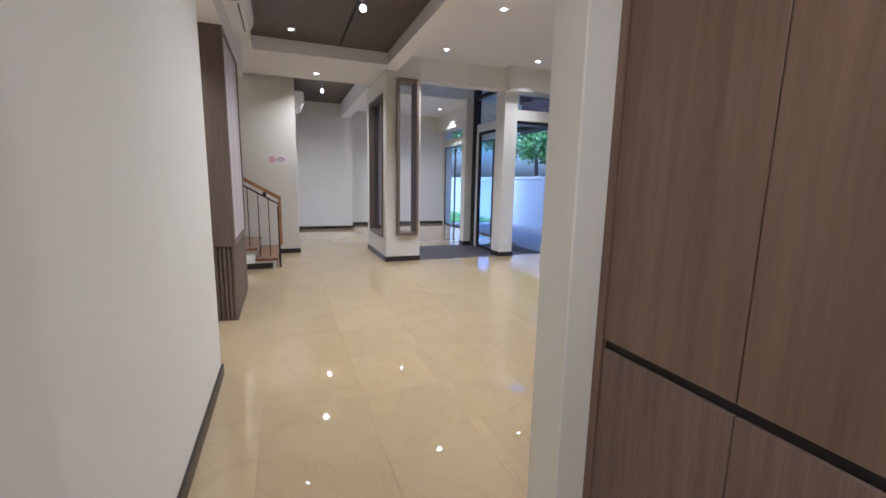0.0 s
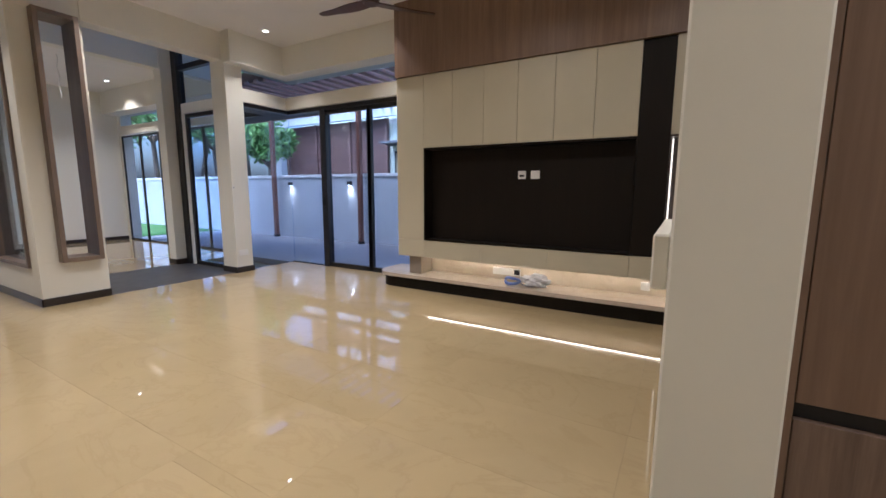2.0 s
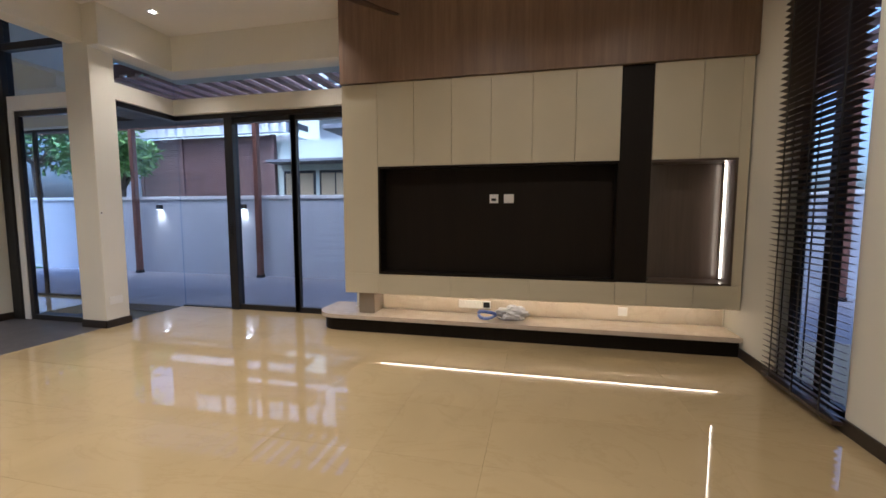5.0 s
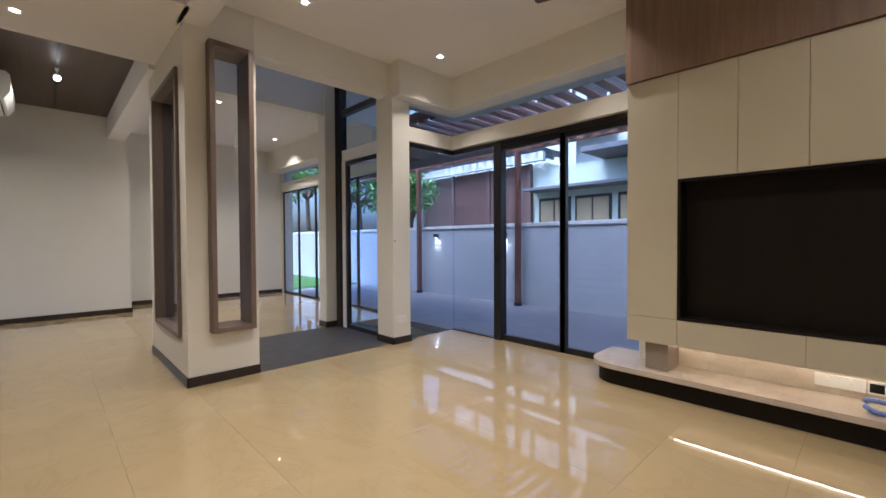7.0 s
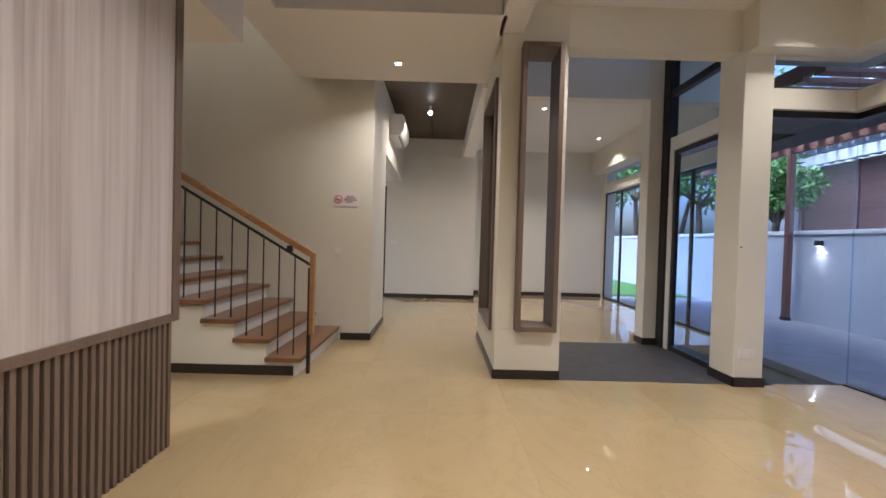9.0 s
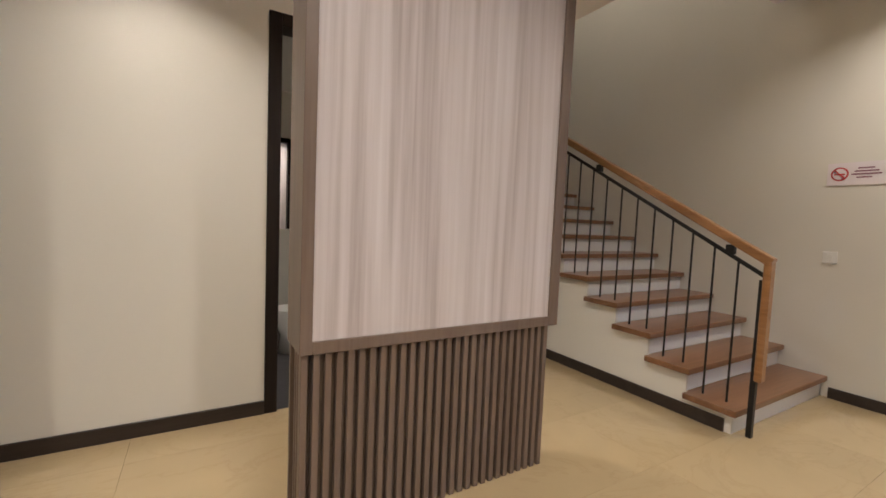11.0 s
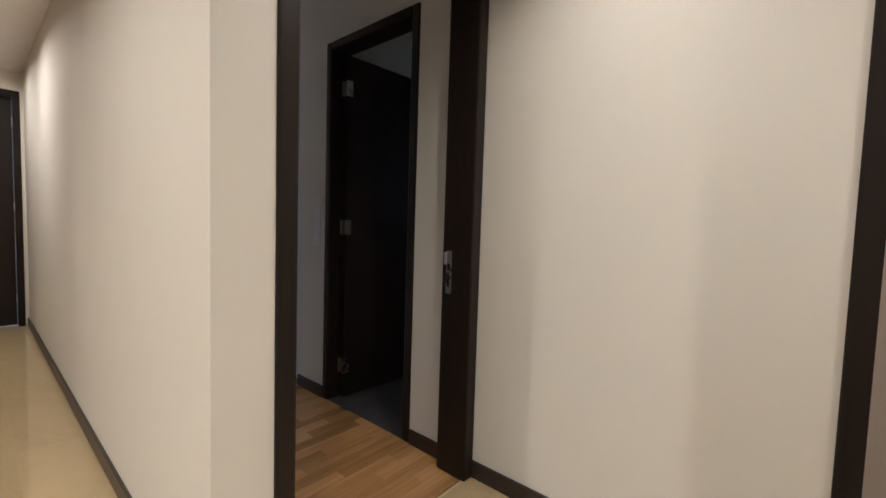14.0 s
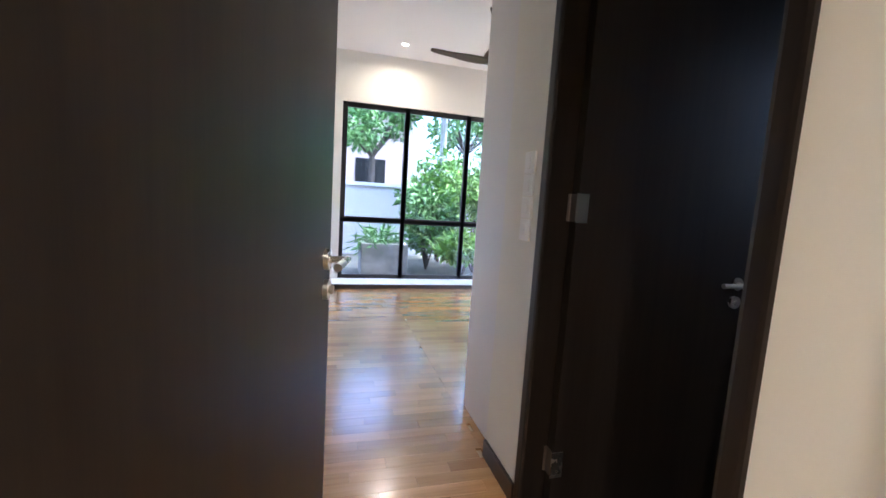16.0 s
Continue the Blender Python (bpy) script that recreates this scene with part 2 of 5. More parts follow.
def linked(name, bm, material, smooth=False):
    bmesh.ops.recalc_face_normals(bm, faces=bm.faces)
    me = bpy.data.meshes.new(name)
    bm.to_mesh(me)
    bm.free()
    me.materials.append(material)
    if smooth:
        for p in me.polygons:
            p.use_smooth = True
    return new(name, me)


def thing(name, base, label, category, group=""):
    ob = new(name)
    ob.location = base
    ob.empty_display_size = 0.1
    return tagged(ob, label, category, group)


def part(name, bm, material, parent, label="", smooth=False):
    ob = linked(name, bm, material, smooth)
    ob.parent = parent
    base = parent
    while base.parent:
        base = base.parent
    if parent is base:
        ob.matrix_parent_inverse = Matrix.Translation(-Vector(base.location)) if base.type == "EMPTY" else Matrix()
    return tagged(ob, label)


def pbox(name, parent, material, *dims, bev=0.0, label="", m=None):
    bm = bmesh.new()
    add_box(bm, *dims, bev=bev, m=m)
    return part(name, bm, material, parent, label)


def sbox(name, material, *dims, label="", bev=0.0):
    """A piece of the building."""
    bm = bmesh.new()
    add_box(bm, *dims, bev=bev)
    return tagged(linked(name, bm, material), label, "", "", "structure")


def smany(name, material, boxes, label="", bev=0.0):
    bm = bmesh.new()
    for d in boxes:
        add_box(bm, *d, bev=bev)
    return tagged(linked(name, bm, material), label, "", "", "structure")

# ---- the building ----
WX = -0.23          # corridor wall face
BX = -1.44          # back wall of the vestibule
RY = 3.69           # return wall with the bedroom door
TOP = 3.9
# floors: the beds on which tiles and planks lie
smany("floor", GROUT, [(-2.6, RY - 0.06, -0.12, 5.3, 7.54, -0.012), (WX - 0.15, -1.75, -0.12, 5.3, RY - 0.06, -0.012), (-2.6, 7.54, -0.12, 2.46, 13.9, -0.012),
      (2.46, 9.06, -0.12, 5.4, 13.9, -0.012), (4.06, 7.54, -0.12, 5.3, 7.64, -0.012)], "polished cream marble floor in large slabs")
sbox("lobby_floor", SLATE, 2.46, 7.54, -0.12, 4.5, 9.06, 0.0, label="dark grey stone floor of the entrance lobby")
sbox("bedroom_floor", GROUT, -5.4, -2.1, -0.12, WX - 0.15, RY - 0.06, -0.012, label="golden teak parquet floor")
sbox("bathroom_floor", SLATE, -3.6, 2.3, -0.011, BX - 0.002, 3.55, -0.001, label="dark grey tiled bathroom floor")
sbox("toilet_floor", SLATE, -3.6, 4.4, -0.011, BX - 0.02, 6.3, 0.001, label="dark grey tiled toilet floor")

# corridor and vestibule walls
smany("wall_west", WALL, [(WX - 0.15, -1.75, 0, WX, RY, TOP), (-0.41, RY - 0.16, 0, WX - 0.15, RY, TOP), (BX, RY - 0.16, 2.46, -0.41, RY, TOP)], "smooth off-white plastered wall")
smany("wall_back", WALL, [(BX - 0.12, RY - 0.16, 0, BX, 5.00, TOP), (BX - 0.12, 5.00, 2.46, BX, 5.95, TOP), (BX - 0.12, 5.95, 0, BX, 6.5, TOP),
      (BX - 0.12, 3.24, 0, BX, RY - 0.16, TOP), (BX - 0.12, 2.38, 2.44, BX, 3.24, TOP), (BX - 0.12, 2.04, 0, BX, 2.38, TOP)], "off-white plastered wall washed by a downlight")
smany("wall_south", WALL, [(-0.5, -1.75, 0, -0.16, -1.5, TOP), (-0.16, -1.75, 2.5, 0.75, -1.5, TOP), (0.75, -1.75, 0, 1.9, -1.5, TOP)], "off-white wall closing the corridor")
sbox("column_1", WALL, 1.03, 1.557, 0, 1.76, 1.72, TOP, label="off-white wall end between corridor and living room", bev=0.004)
smany("wall_living_south", WALL, [(1.76, 0.92, 0, 3.30, 1.07, TOP), (4.05, 0.92, 0, 5.4, 1.07, TOP), (3.30, 0.92, 3.15, 4.05, 1.07, TOP), (1.6, 0.92, 0, 1.76, 1.6, TOP)], "off-white living room wall beside the window blind")
smany("wall_east", WALL, [(4.95, 0.92, 0, 5.4, 4.90, TOP), (4.94, 4.90, 3.03, 5.4, 7.33, TOP), (5.10, 4.90, 2.55, 5.32, 7.70, 2.74)], "off-white wall and beams over the glazed corner", bev=0.003)
smany("beam_north", WALL, [(4.05, 7.33, 3.03, 5.4, 7.49, TOP), (4.33, 7.49, 3.03, 5.4, 7.70, TOP), (2.46, 7.54, 3.07, 4.06, 7.75, TOP), (4.33, 7.50, 2.55, 5.10, 7.70, 2.74)], "off-white beam over the lobby opening", bev=0.003)
sbox("column_2", WALL, 4.06, 7.49, 0, 4.33, 7.83, 5.4, label="slim off-white column at the lobby", bev=0.004)
sbox("column_3", WALL, 3.98, 9.03, 0, 4.16, 9.24, 5.4, label="slim off-white column behind the lobby", bev=0.004)
# pier: two thin wings with slots
smany("wall_pier", WALL, [(1.863, 7.55, 0, 2.47, 7.70, 0.47), (1.863, 7.55, 3.05, 2.47, 7.70, TOP), (1.863, 7.55, 0.47, 2.05, 7.70, 3.05), (2.40, 7.55, 0.47, 2.47, 7.70, 3.05),
      (1.863, 7.70, 0, 2.0, 9.2, 0.40), (1.863, 7.70, 2.85, 2.0, 9.2, TOP), (1.863, 7.70, 0.4, 2.0, 7.80, 2.85), (1.863, 8.88, 0.4, 2.0, 9.2, 2.85)], "off-white L-shaped pier with framed slots", bev=0.003)
# stair hall
smany("wall_stair", WALL, [(-4.2, 8.89, 0, 0.483, 9.10, 6.0), (0.30, 9.10, 0, 0.483, 10.04, TOP), (0.30, 10.04, 2.55, 0.483, 12.83, TOP)], "off-white wall beside the stair", bev=0.003)
smany("wall_stair_side", WALL, [(-4.3, 5.5, 0, -4.2, 9.1, 6.0), (-2.62, 6.38, 0, BX - 0.12, 6.5, TOP), (-4.2, 6.38, 0, -2.62, 6.5, 6.0), (-4.2, 6.95, 3.18, -0.45, 7.05, 6.0), (-0.45, 6.95, 3.45, -0.35, 8.9, 6.0)], "plain off-white wall round the stairwell")
sbox("wall_far", WALL, 0.14, 12.83, 0, 1.98, 13.0, TOP, label="off-white far wall of the hall")
smany("wall_far_side", WALL, [(-2.6, 12.83, 0, -0.96, 13.0, TOP), (-0.96, 12.83, 2.45, 0.14, 13.0, TOP)], "off-white wall over the back door")
smany("wall_dining", WALL, [(2.10, 13.82, 0, 5.6, 14.0, TOP), (1.98, 12.83, 0, 2.10, 14.0, TOP)], "off-white dining room wall")
smany("wall_dining_east", WALL, [(5.30, 13.72, 0, 5.5, 13.82, TOP), (5.30, 9.3, 2.55, 5.5, 13.72, 2.75), (5.0, 9.3, 3.0, 5.5, 13.82, TOP)], "off-white beams over the dining room doors")
smany("wall_kitchen", WALL, [(-2.7, 9.10, 0, -2.6, 10.3, TOP), (-2.7, 12.4, 0, -2.6, 13.0, TOP), (-2.7, 10.3, 2.4, -2.6, 12.4, TOP)], "off-white wall with the kitchen window")
# lobby void
smany("wall_void", WALL, [(2.0, 9.06, 3.15, 5.3, 9.24, 5.5), (2.0, 7.55, TOP, 2.1, 9.1, 5.5), (2.0, 7.60, TOP, 4.2, 7.70, 5.5), (2.0, 7.6, 5.5, 4.5, 9.24, 5.6)], "tall off-white wall over the entrance lobby")
# bedroom and wet rooms
# The west opening is unseen, left there to admit more daylight
smany("wall_bedroom", WALL, [(-5.5, -2.2, 0, -5.4, -1.5, 3.3), (-5.5, 1.3, 0, -5.4, 3.7, 3.3), (-5.5, -1.5, 2.6, -5.4, 1.3, 3.3), (-0.80, -2.2, 0, WX - 0.15, -2.0, 3.3), (-5.4, -2.2, 2.44, -0.80, -2.0, 3.3), (-5.4, -2.2, 0, -4.36, -2.0, 2.44), (-4.36, -2.2, 0, -0.80, -2.0, 0.06)], "off-white bedroom wall round the window")
smany("wall_bathroom", WALL, [(-3.7, 2.27, 0, -3.6, 2.6, 3.0), (-3.7, 3.3, 0, -3.6, 3.6, 3.0), (-3.7, 2.6, 0, -3.6, 3.3, 1.3), (-3.7, 2.6, 2.4, -3.6, 3.3, 3.0), (-3.6, 2.17, 0, BX - 0.12, 2.27, 3.0), (-3.6, 3.53, 0, BX - 0.12, 3.6, 3.0), (-3.7, 4.3, 0, -3.6, 6.4, 3.0), (-3.6, 4.3, 0, BX - 0.12, 4.4, 3.0)], "grey-toned wet room wall")

# ceilings
SOF = 3.18
sbox("ceiling_living", CEIL, 2.05, 1.0, 3.45, 5.0, 7.55, 3.6, label="white living room ceiling")
smany("ceiling_soffit", CEIL, [(1.82, 1.6, SOF, 2.05, 7.60, 3.7), (-0.43, 7.25, SOF, 1.86, 8.77, 3.7), (1.80, 8.77, SOF - 0.05, 2.05, 12.9, 3.7), (BX, 3.6, 2.73, -0.22, 6.95, 3.7), (-0.22, 1.6, SOF, -0.10, 7.25, 3.7),
      (-0.5, -1.6, 2.73, 2.0, 1.60, 3.7), (-0.43, 6.95, SOF, -0.22, 7.25, 3.7), (-2.6, 9.1, 2.55, 0.30, 12.9, 2.7)], "white dropped ceiling between dark trays", bev=0.003)
smany("ceiling_tray", TRAYWOOD, [(-0.10, 1.6, 3.36, 1.82, 7.25, 3.5), (0.40, 8.77, 3.5, 1.86, 12.9, 3.62)], "dark wood-veneered ceiling tray")
sbox("ceiling_dining", CEIL, 2.05, 9.24, 3.5, 5.1, 13.9, 3.6, label="white dining room ceiling")
smany("ceiling_wet", CEIL, [(-3.7, 2.1, 3.0, BX - 0.1, 3.6, 3.1), (-3.7, 4.3, 2.6, BX - 0.1, 6.4, 2.7), (-4.3, 5.5, 6.0, 0.6, 9.2, 6.1)], "white ceiling")
sbox("ceiling_bedroom", CEIL, -5.5, -2.2, 3.08, WX - 0.1, RY - 0.1, 3.2, label="white bedroom ceiling")

# skirting
def skirting(*runs):
    smany("baseboard", SKIRT, runs, "dark stained timber skirting", bev=0.002)


B = 0.085
skirting((WX, -1.5, 0, WX + 0.014, RY, B), (-0.36, RY, 0, WX + 0.014, RY + 0.014, B), (BX, RY, 0, BX + 0.014, 4.98, B), (BX, 2.04, 0, BX + 0.014, 2.368, B), (BX, 3.25, 0, BX + 0.014, RY - 0.16, B),
         (-0.3, -1.5, 0, -0.22, -1.486, B), (0.81, -1.5, 0, 1.17, -1.486, B))
skirting((1.849, 7.536, 0, 2.475, 7.55, B), (1.849, 7.536, 0, 1.863, 9.2, B), (4.046, 7.476, 0, 4.345, 7.49, B), (4.046, 7.476, 0, 4.06, 7.83, B), (3.966, 9.03, 0, 3.98, 9.24, B), (3.966, 9.016, 0, 4.16, 9.03, B))
skirting((0.12, 8.876, 0, 0.497, 8.89, B), (0.483, 8.876, 0, 0.497, 10.04, B), (0.14, 12.816, 0, 2.114, 12.83, B), (2.10, 12.816, 0, 2.114, 13.82, B), (2.1, 13.806, 0, 5.3, 13.82, B))
skirting((1.76, 1.07, 0, 4.66, 1.084, B))

# unseen slab added over the storey to block sky and sun leaks
smany("roof", plain("light_blocking_slab", (0.30, 0.29, 0.28), 0.8, var=0.1), [(-5.6, -2.4, 3.95, 5.5, 7.55, 4.1), (-0.30, 7.55, 3.95, 2.0, 14.1, 4.1), (-4.0, 9.15, 3.95, -0.30, 14.1, 4.1), (2.0, 9.26, 3.95, 5.6, 14.1, 4.1), (4.35, 7.55, 3.95, 5.5, 9.26, 4.1)], "plain unseen slab added to block daylight above the ceilings")

# ---- doors and windows ----
def door_frame(name, axis, at0, at1, a, b, h, label, w=0.055, lip=0.012, edge=0.004):
    """A cased opening: jambs and head, through the wall from at0 to at1, from a to b along the wall."""
    ob = thing(name, ((at0 + at1) / 2, (a + b) / 2, 0) if axis == "x" else ((a + b) / 2, (at0 + at1) / 2, 0), label, "door frame")
    ob["kind"] = "structure"
    for nm, d in (("jamb", (a, 0, a + w, h)), ("jamb", (b - w, 0, b, h)), ("head", (a + w, h - w, b - w, h))):
        u0, z0, u1, z1 = d
        dims = (at0 - lip, u0, z0, at1 + lip, u1, z1) if axis == "x" else (u0, at0 - lip, z0, u1, at1 + lip, z1)
        pbox(nm, ob, FRAMEWOOD, *dims, bev=edge)
    return ob


bed_frame = door_frame("door_1", "y", RY - 0.16, RY, -1.435, -0.41, 2.46, "dark espresso bedroom door frame", 0.068, edge=0.009)
bath_frame = door_frame("door_2", "x", BX - 0.12, BX, 2.372, 3.245, 2.445, "dark espresso bathroom door frame", edge=0.012)
toilet_frame = door_frame("door_3", "x", BX - 0.12, BX, 4.98, 5.90, 2.46, "dark espresso toilet door frame", 0.075)
end_frame = door_frame("door_4", "y", -1.75, -1.5, -0.20, 0.80, 2.52, "dark espresso frame at the corridor end")


def hinged_leaf(name, hinge, angle, width, h, label, thick=0.045, lever=1.0, side=1, middle=1.22):
    """A flush leaf that starts at the hinge and runs along angle."""
    ob = thing(name, (hinge[0], hinge[1], 0), label, "door")
    m = Matrix.Translation((hinge[0], hinge[1], 0)) @ Matrix.Rotation(radians(angle), 4, "Z")
    pbox("leaf", ob, DARKWOOD, 0, -thick / 2, 0.008, width, thick / 2, h, bev=0.002, m=m)
    for z in (0.232, middle, h - 0.22):
        bm = bmesh.new()
        add_box(bm, -0.0025, -0.016, z - 0.05, 0.001, thick / 2, z + 0.05, m=m)
        add_rod(bm, m @ Vector((-0.006, thick / 2 * side + 0.004 * side, z - 0.05)), m @ Vector((-0.006, thick / 2 * side + 0.004 * side, z + 0.05)), 0.006)
        for dz in (-0.036, -0.012, 0.012, 0.036):
            add_rod(bm, m @ Vector((-0.004, 0.006 * (1 if dz * 80 % 2 < 1 else -1), z + dz)), m @ Vector((-0.002, 0.006 * (1 if dz * 80 % 2 < 1 else -1), z + dz)), 0.004, 8)
        part("hinge", bm, HINGE, ob, "brushed steel hinge")
    for s in (1, -1):
        bm = bmesh.new()
        y = s * thick / 2
        add_rod(bm, m @ Vector((width - 0.06, y, lever)), m @ Vector((width - 0.06, y + s * 0.012, lever)), 0.026, 20)
        add_rod(bm, m @ Vector((width - 0.06, y, lever)), m @ Vector((width - 0.06, y + s * 0.055, lever)), 0.009)
        add_rod(bm, m @ Vector((width - 0.052, y + s * 0.052, lever)), m @ Vector((width - 0.175, y + s * 0.052, lever)), 0.0095)
        add_rod(bm, m @ Vector((width - 0.06, y, lever - 0.075)), m @ Vector((width - 0.06, y + s * 0.012, lever - 0.075)), 0.025, 20)
        add_rod(bm, m @ Vector((width - 0.06, y, lever - 0.075)), m @ Vector((width - 0.06, y + s * 0.022, lever - 0.075)), 0.011)
        part("lever_handle", bm, STEEL, ob, "brushed steel lever and lock rosette", smooth=False)
    return ob


hinged_leaf("bedroom_door", (-0.49, 3.545), -101.6, 0.885, 2.39, "dark espresso flush door standing open into the bedroom", thick=0.04, lever=1.05, side=1, middle=1.225)
bath_leaf = hinged_leaf("bathroom_door", (-1.53, 2.455), 178.0, 0.80, 2.38, "near-black flush door standing open into the bathroom", lever=0.95, middle=1.213)
for z in (0.232, 1.213, 2.16):
    pbox("hinge_plate", bath_leaf, STEEL, -1.572, 2.4775, z - 0.052, -1.522, 2.481, z + 0.052, bev=0.001, label="brushed steel hinge plate")
end_leaf = thing("corridor_door", (0.3, -1.6, 0), "near-black flush door, closed, at the corridor end", "door")
pbox("leaf", end_leaf, DARKWOOD, -0.14, -1.62, 0.01, 0.74, -1.57, 2.46, bev=0.003)
for z in (0.3, 1.3, 2.2):
    pbox("hinge", end_leaf, STEEL, -0.152, -1.575, z - 0.05, -0.139, -1.566, z + 0.05, label="steel hinge")

# strike plate on the bedroom frame
strike = thing("strike_plate", (-1.36, 3.58, 1.02), "brushed steel lock strike on the dark door jamb", "strike plate")
bm = bmesh.new()
add_box(bm, -1.367, 3.546, 0.912, -1.3635, 3.579, 1.124, bev=0.001)
add_box(bm, -1.367, 3.532, 1.055, -1.357, 3.550, 1.118, bev=0.003)
part("plate", bm, STEEL, strike)
pbox("latch_hole", strike, BLACK, -1.3637, 3.555, 1.028, -1.3629, 3.569, 1.062)
pbox("bolt_hole", strike, BLACK, -1.3637, 3.555, 0.945, -1.3629, 3.569, 0.985)


def glazed_run(name, axis, at, spans, z0, z1, label, fw=0.055, depth=0.05, sill=True):
    """Framed sashes in a row: spans along the run, each with stiles, rails and a pane."""
    mid = (spans[0][0] + spans[-1][1]) / 2
    ob = thing(name, (at, mid, z0) if axis == "x" else (mid, at, z0), label, "window")
    ob["kind"] = "structure"
    for a, b in spans:
        bm = bmesh.new()
        for u0, w0, u1, w1 in ((a, z0, a + fw, z1), (b - fw, z0, b, z1), (a + fw, z1 - fw, b - fw, z1), (a + fw, z0, b - fw, z0 + fw)):
            dims = (at - depth / 2, u0, w0, at + depth / 2, u1, w1) if axis == "x" else (u0, at - depth / 2, w0, u1, at + depth / 2, w1)
            add_box(bm, *dims, bev=0.003)
        sash = part("window_frame", bm, ALU, ob)
        dims = (at - 0.004, a + fw, z0 + fw, at + 0.004, b - fw, z1 - fw) if axis == "x" else (a + fw, at - 0.004, z0 + fw, b - fw, at + 0.004, z1 - fw)
        p = pbox("pane", sash, GLASS, *dims)
        p.visible_shadow = False
    return ob


def bare_pane(name, label, dims):
    ob = thing(name, ((dims[0] + dims[3]) / 2, (dims[1] + dims[4]) / 2, dims[2]), label, "window")
    ob["kind"] = "structure"
    p = pbox("pane", ob, GLASS, *dims)
    p.visible_shadow = False
    return ob


# living room corner: fixed pane, sliding doors, frameless return
slider = glazed_run("window_1", "x", 5.22, [(4.90, 5.86), (5.80, 6.80)], 0.0, 2.50, "charcoal aluminium sliding doors to the patio", fw=0.07, depth=0.06)
bm = bmesh.new()
add_box(bm, 5.205 - 0.05, 6.68, 0.0, 5.27, 6.80, 2.50, bev=0.003)
part("mullion", bm, ALU, slider)
bm = bmesh.new()
add_box(bm, 5.16, 4.90, 2.49, 5.28, 7.66, 2.549, bev=0.002)
add_box(bm, 4.34, 7.54, 2.49, 5.16, 7.64, 2.549, bev=0.002)
add_box(bm, 5.19, 4.9, -0.005, 5.26, 7.6, 0.012)
part("track", bm, ALU, slider)
bm = bmesh.new()
for pts in (((5.165, 6.74, 0.98), (5.115, 6.74, 1.0)), ((5.115, 6.74, 1.0), (5.115, 6.74, 1.12)), ((5.115, 6.74, 1.12), (5.165, 6.74, 1.14))):
    add_rod(bm, *pts, 0.011)
add_box(bm, 5.150, 6.715, 0.95, 5.165, 6.765, 1.17, bev=0.003)
part("door_handle", bm, BLACK, slider, "black D-shaped pull handle")
bare_pane("window_2", "frameless fixed glass at the living room corner", (5.21, 6.80, 0.0, 5.222, 7.59, 2.49))
bare_pane("window_3", "frameless fixed glass return beside the column", (4.33, 7.585, 0.0, 5.222, 7.597, 2.49))
bare_pane("window_4", "clerestory glass strip over the sliding doors", (5.21, 4.90, 2.74, 5.22, 7.6, 3.03))
bare_pane("window_5", "clerestory glass strip over the corner return", (4.33, 7.585, 2.74, 5.21, 7.597, 3.03))
# lobby entrance glazing
lob = glazed_run("window_6", "x", 4.20, [(7.83, 8.79)], 0.0, 2.45, "charcoal framed glass entrance door", fw=0.06)
bm = bmesh.new()
add_box(bm, 4.14, 8.88, 0, 4.26, 9.02, 5.4, bev=0.003)
add_box(bm, 4.16, 7.83, 3.13, 4.24, 8.88, 3.21, bev=0.003)
part("mullion", bm, ALU, lob)
pbox("transom_panel", lob, WHITE, 4.17, 7.83, 2.46, 4.23, 8.88, 2.62, bev=0.003)
pbox("jamb", lob, WHITE, 4.165, 8.79, 0.0, 4.235, 8.878, 2.46, bev=0.003, label="pale door jamb")
for z0, z1 in ((2.62, 3.13), (3.21, 5.4)):
    p = pbox("pane", lob, GLASS, 4.196, 7.83, z0, 4.204, 8.88, z1)
    p.visible_shadow = False
# dining room doors
glazed_run("window_7", "x", 5.33, [(13.72 - 0.86 * (i + 1), 13.72 - 0.86 * i) for i in range(5)][::-1], 0.0, 2.52, "charcoal aluminium sliding doors to the lawn", fw=0.035, depth=0.03)
bare_pane("window_8", "clerestory glass over the dining room doors", (5.33, 9.4, 2.75, 5.34, 13.72, 3.0))
# bedroom window
for i, (a, b) in enumerate(((-1.70, -0.80), (-2.59, -1.64), (-3.48, -2.53), (-4.36, -3.42))):
    glazed_run("window_%d" % (9 + i), "y", -2.06, [(a, b)], 0.86, 2.44, "charcoal framed upper window light", fw=0.065)
    glazed_run("window_%d" % (13 + i), "y", -2.06, [(a, b)], 0.06, 0.90, "charcoal framed lower window light", fw=0.055)
sbox("window_ledge", WARD, -5.4, -2.0, 0.0, WX - 0.15, -1.645, 0.06, label="low white ledge under the bedroom window", bev=0.004)
sbox("trim", SKIRT, -5.4, -1.645, 0.0, WX - 0.15, -1.632, 0.055, label="dark timber skirting along the window ledge", bev=0.002)
glazed_run("window_21", "y", 12.92, [(-0.96, -0.41), (-0.41, 0.14)], 0.0, 2.45, "charcoal framed glass back door")
kw = glazed_run("window_17", "x", -2.65, [(10.3, 11.35), (11.35, 12.4)], 0.9, 2.4, "kitchen window with charcoal frame")
# Unseen opening, added so that daylight reaches the bathroom jamb
glazed_run("window_19", "x", -3.65, [(2.6, 3.3)], 1.3, 2.4, "small unseen bathroom window added to light the door jamb")
# Added side window, out of view, that brings daylight into the bedroom
glazed_run("window_20", "x", -5.45, [(-1.5, -0.1), (-0.1, 1.3)], 0.0, 2.6, "unseen bedroom side opening added to brighten the room")
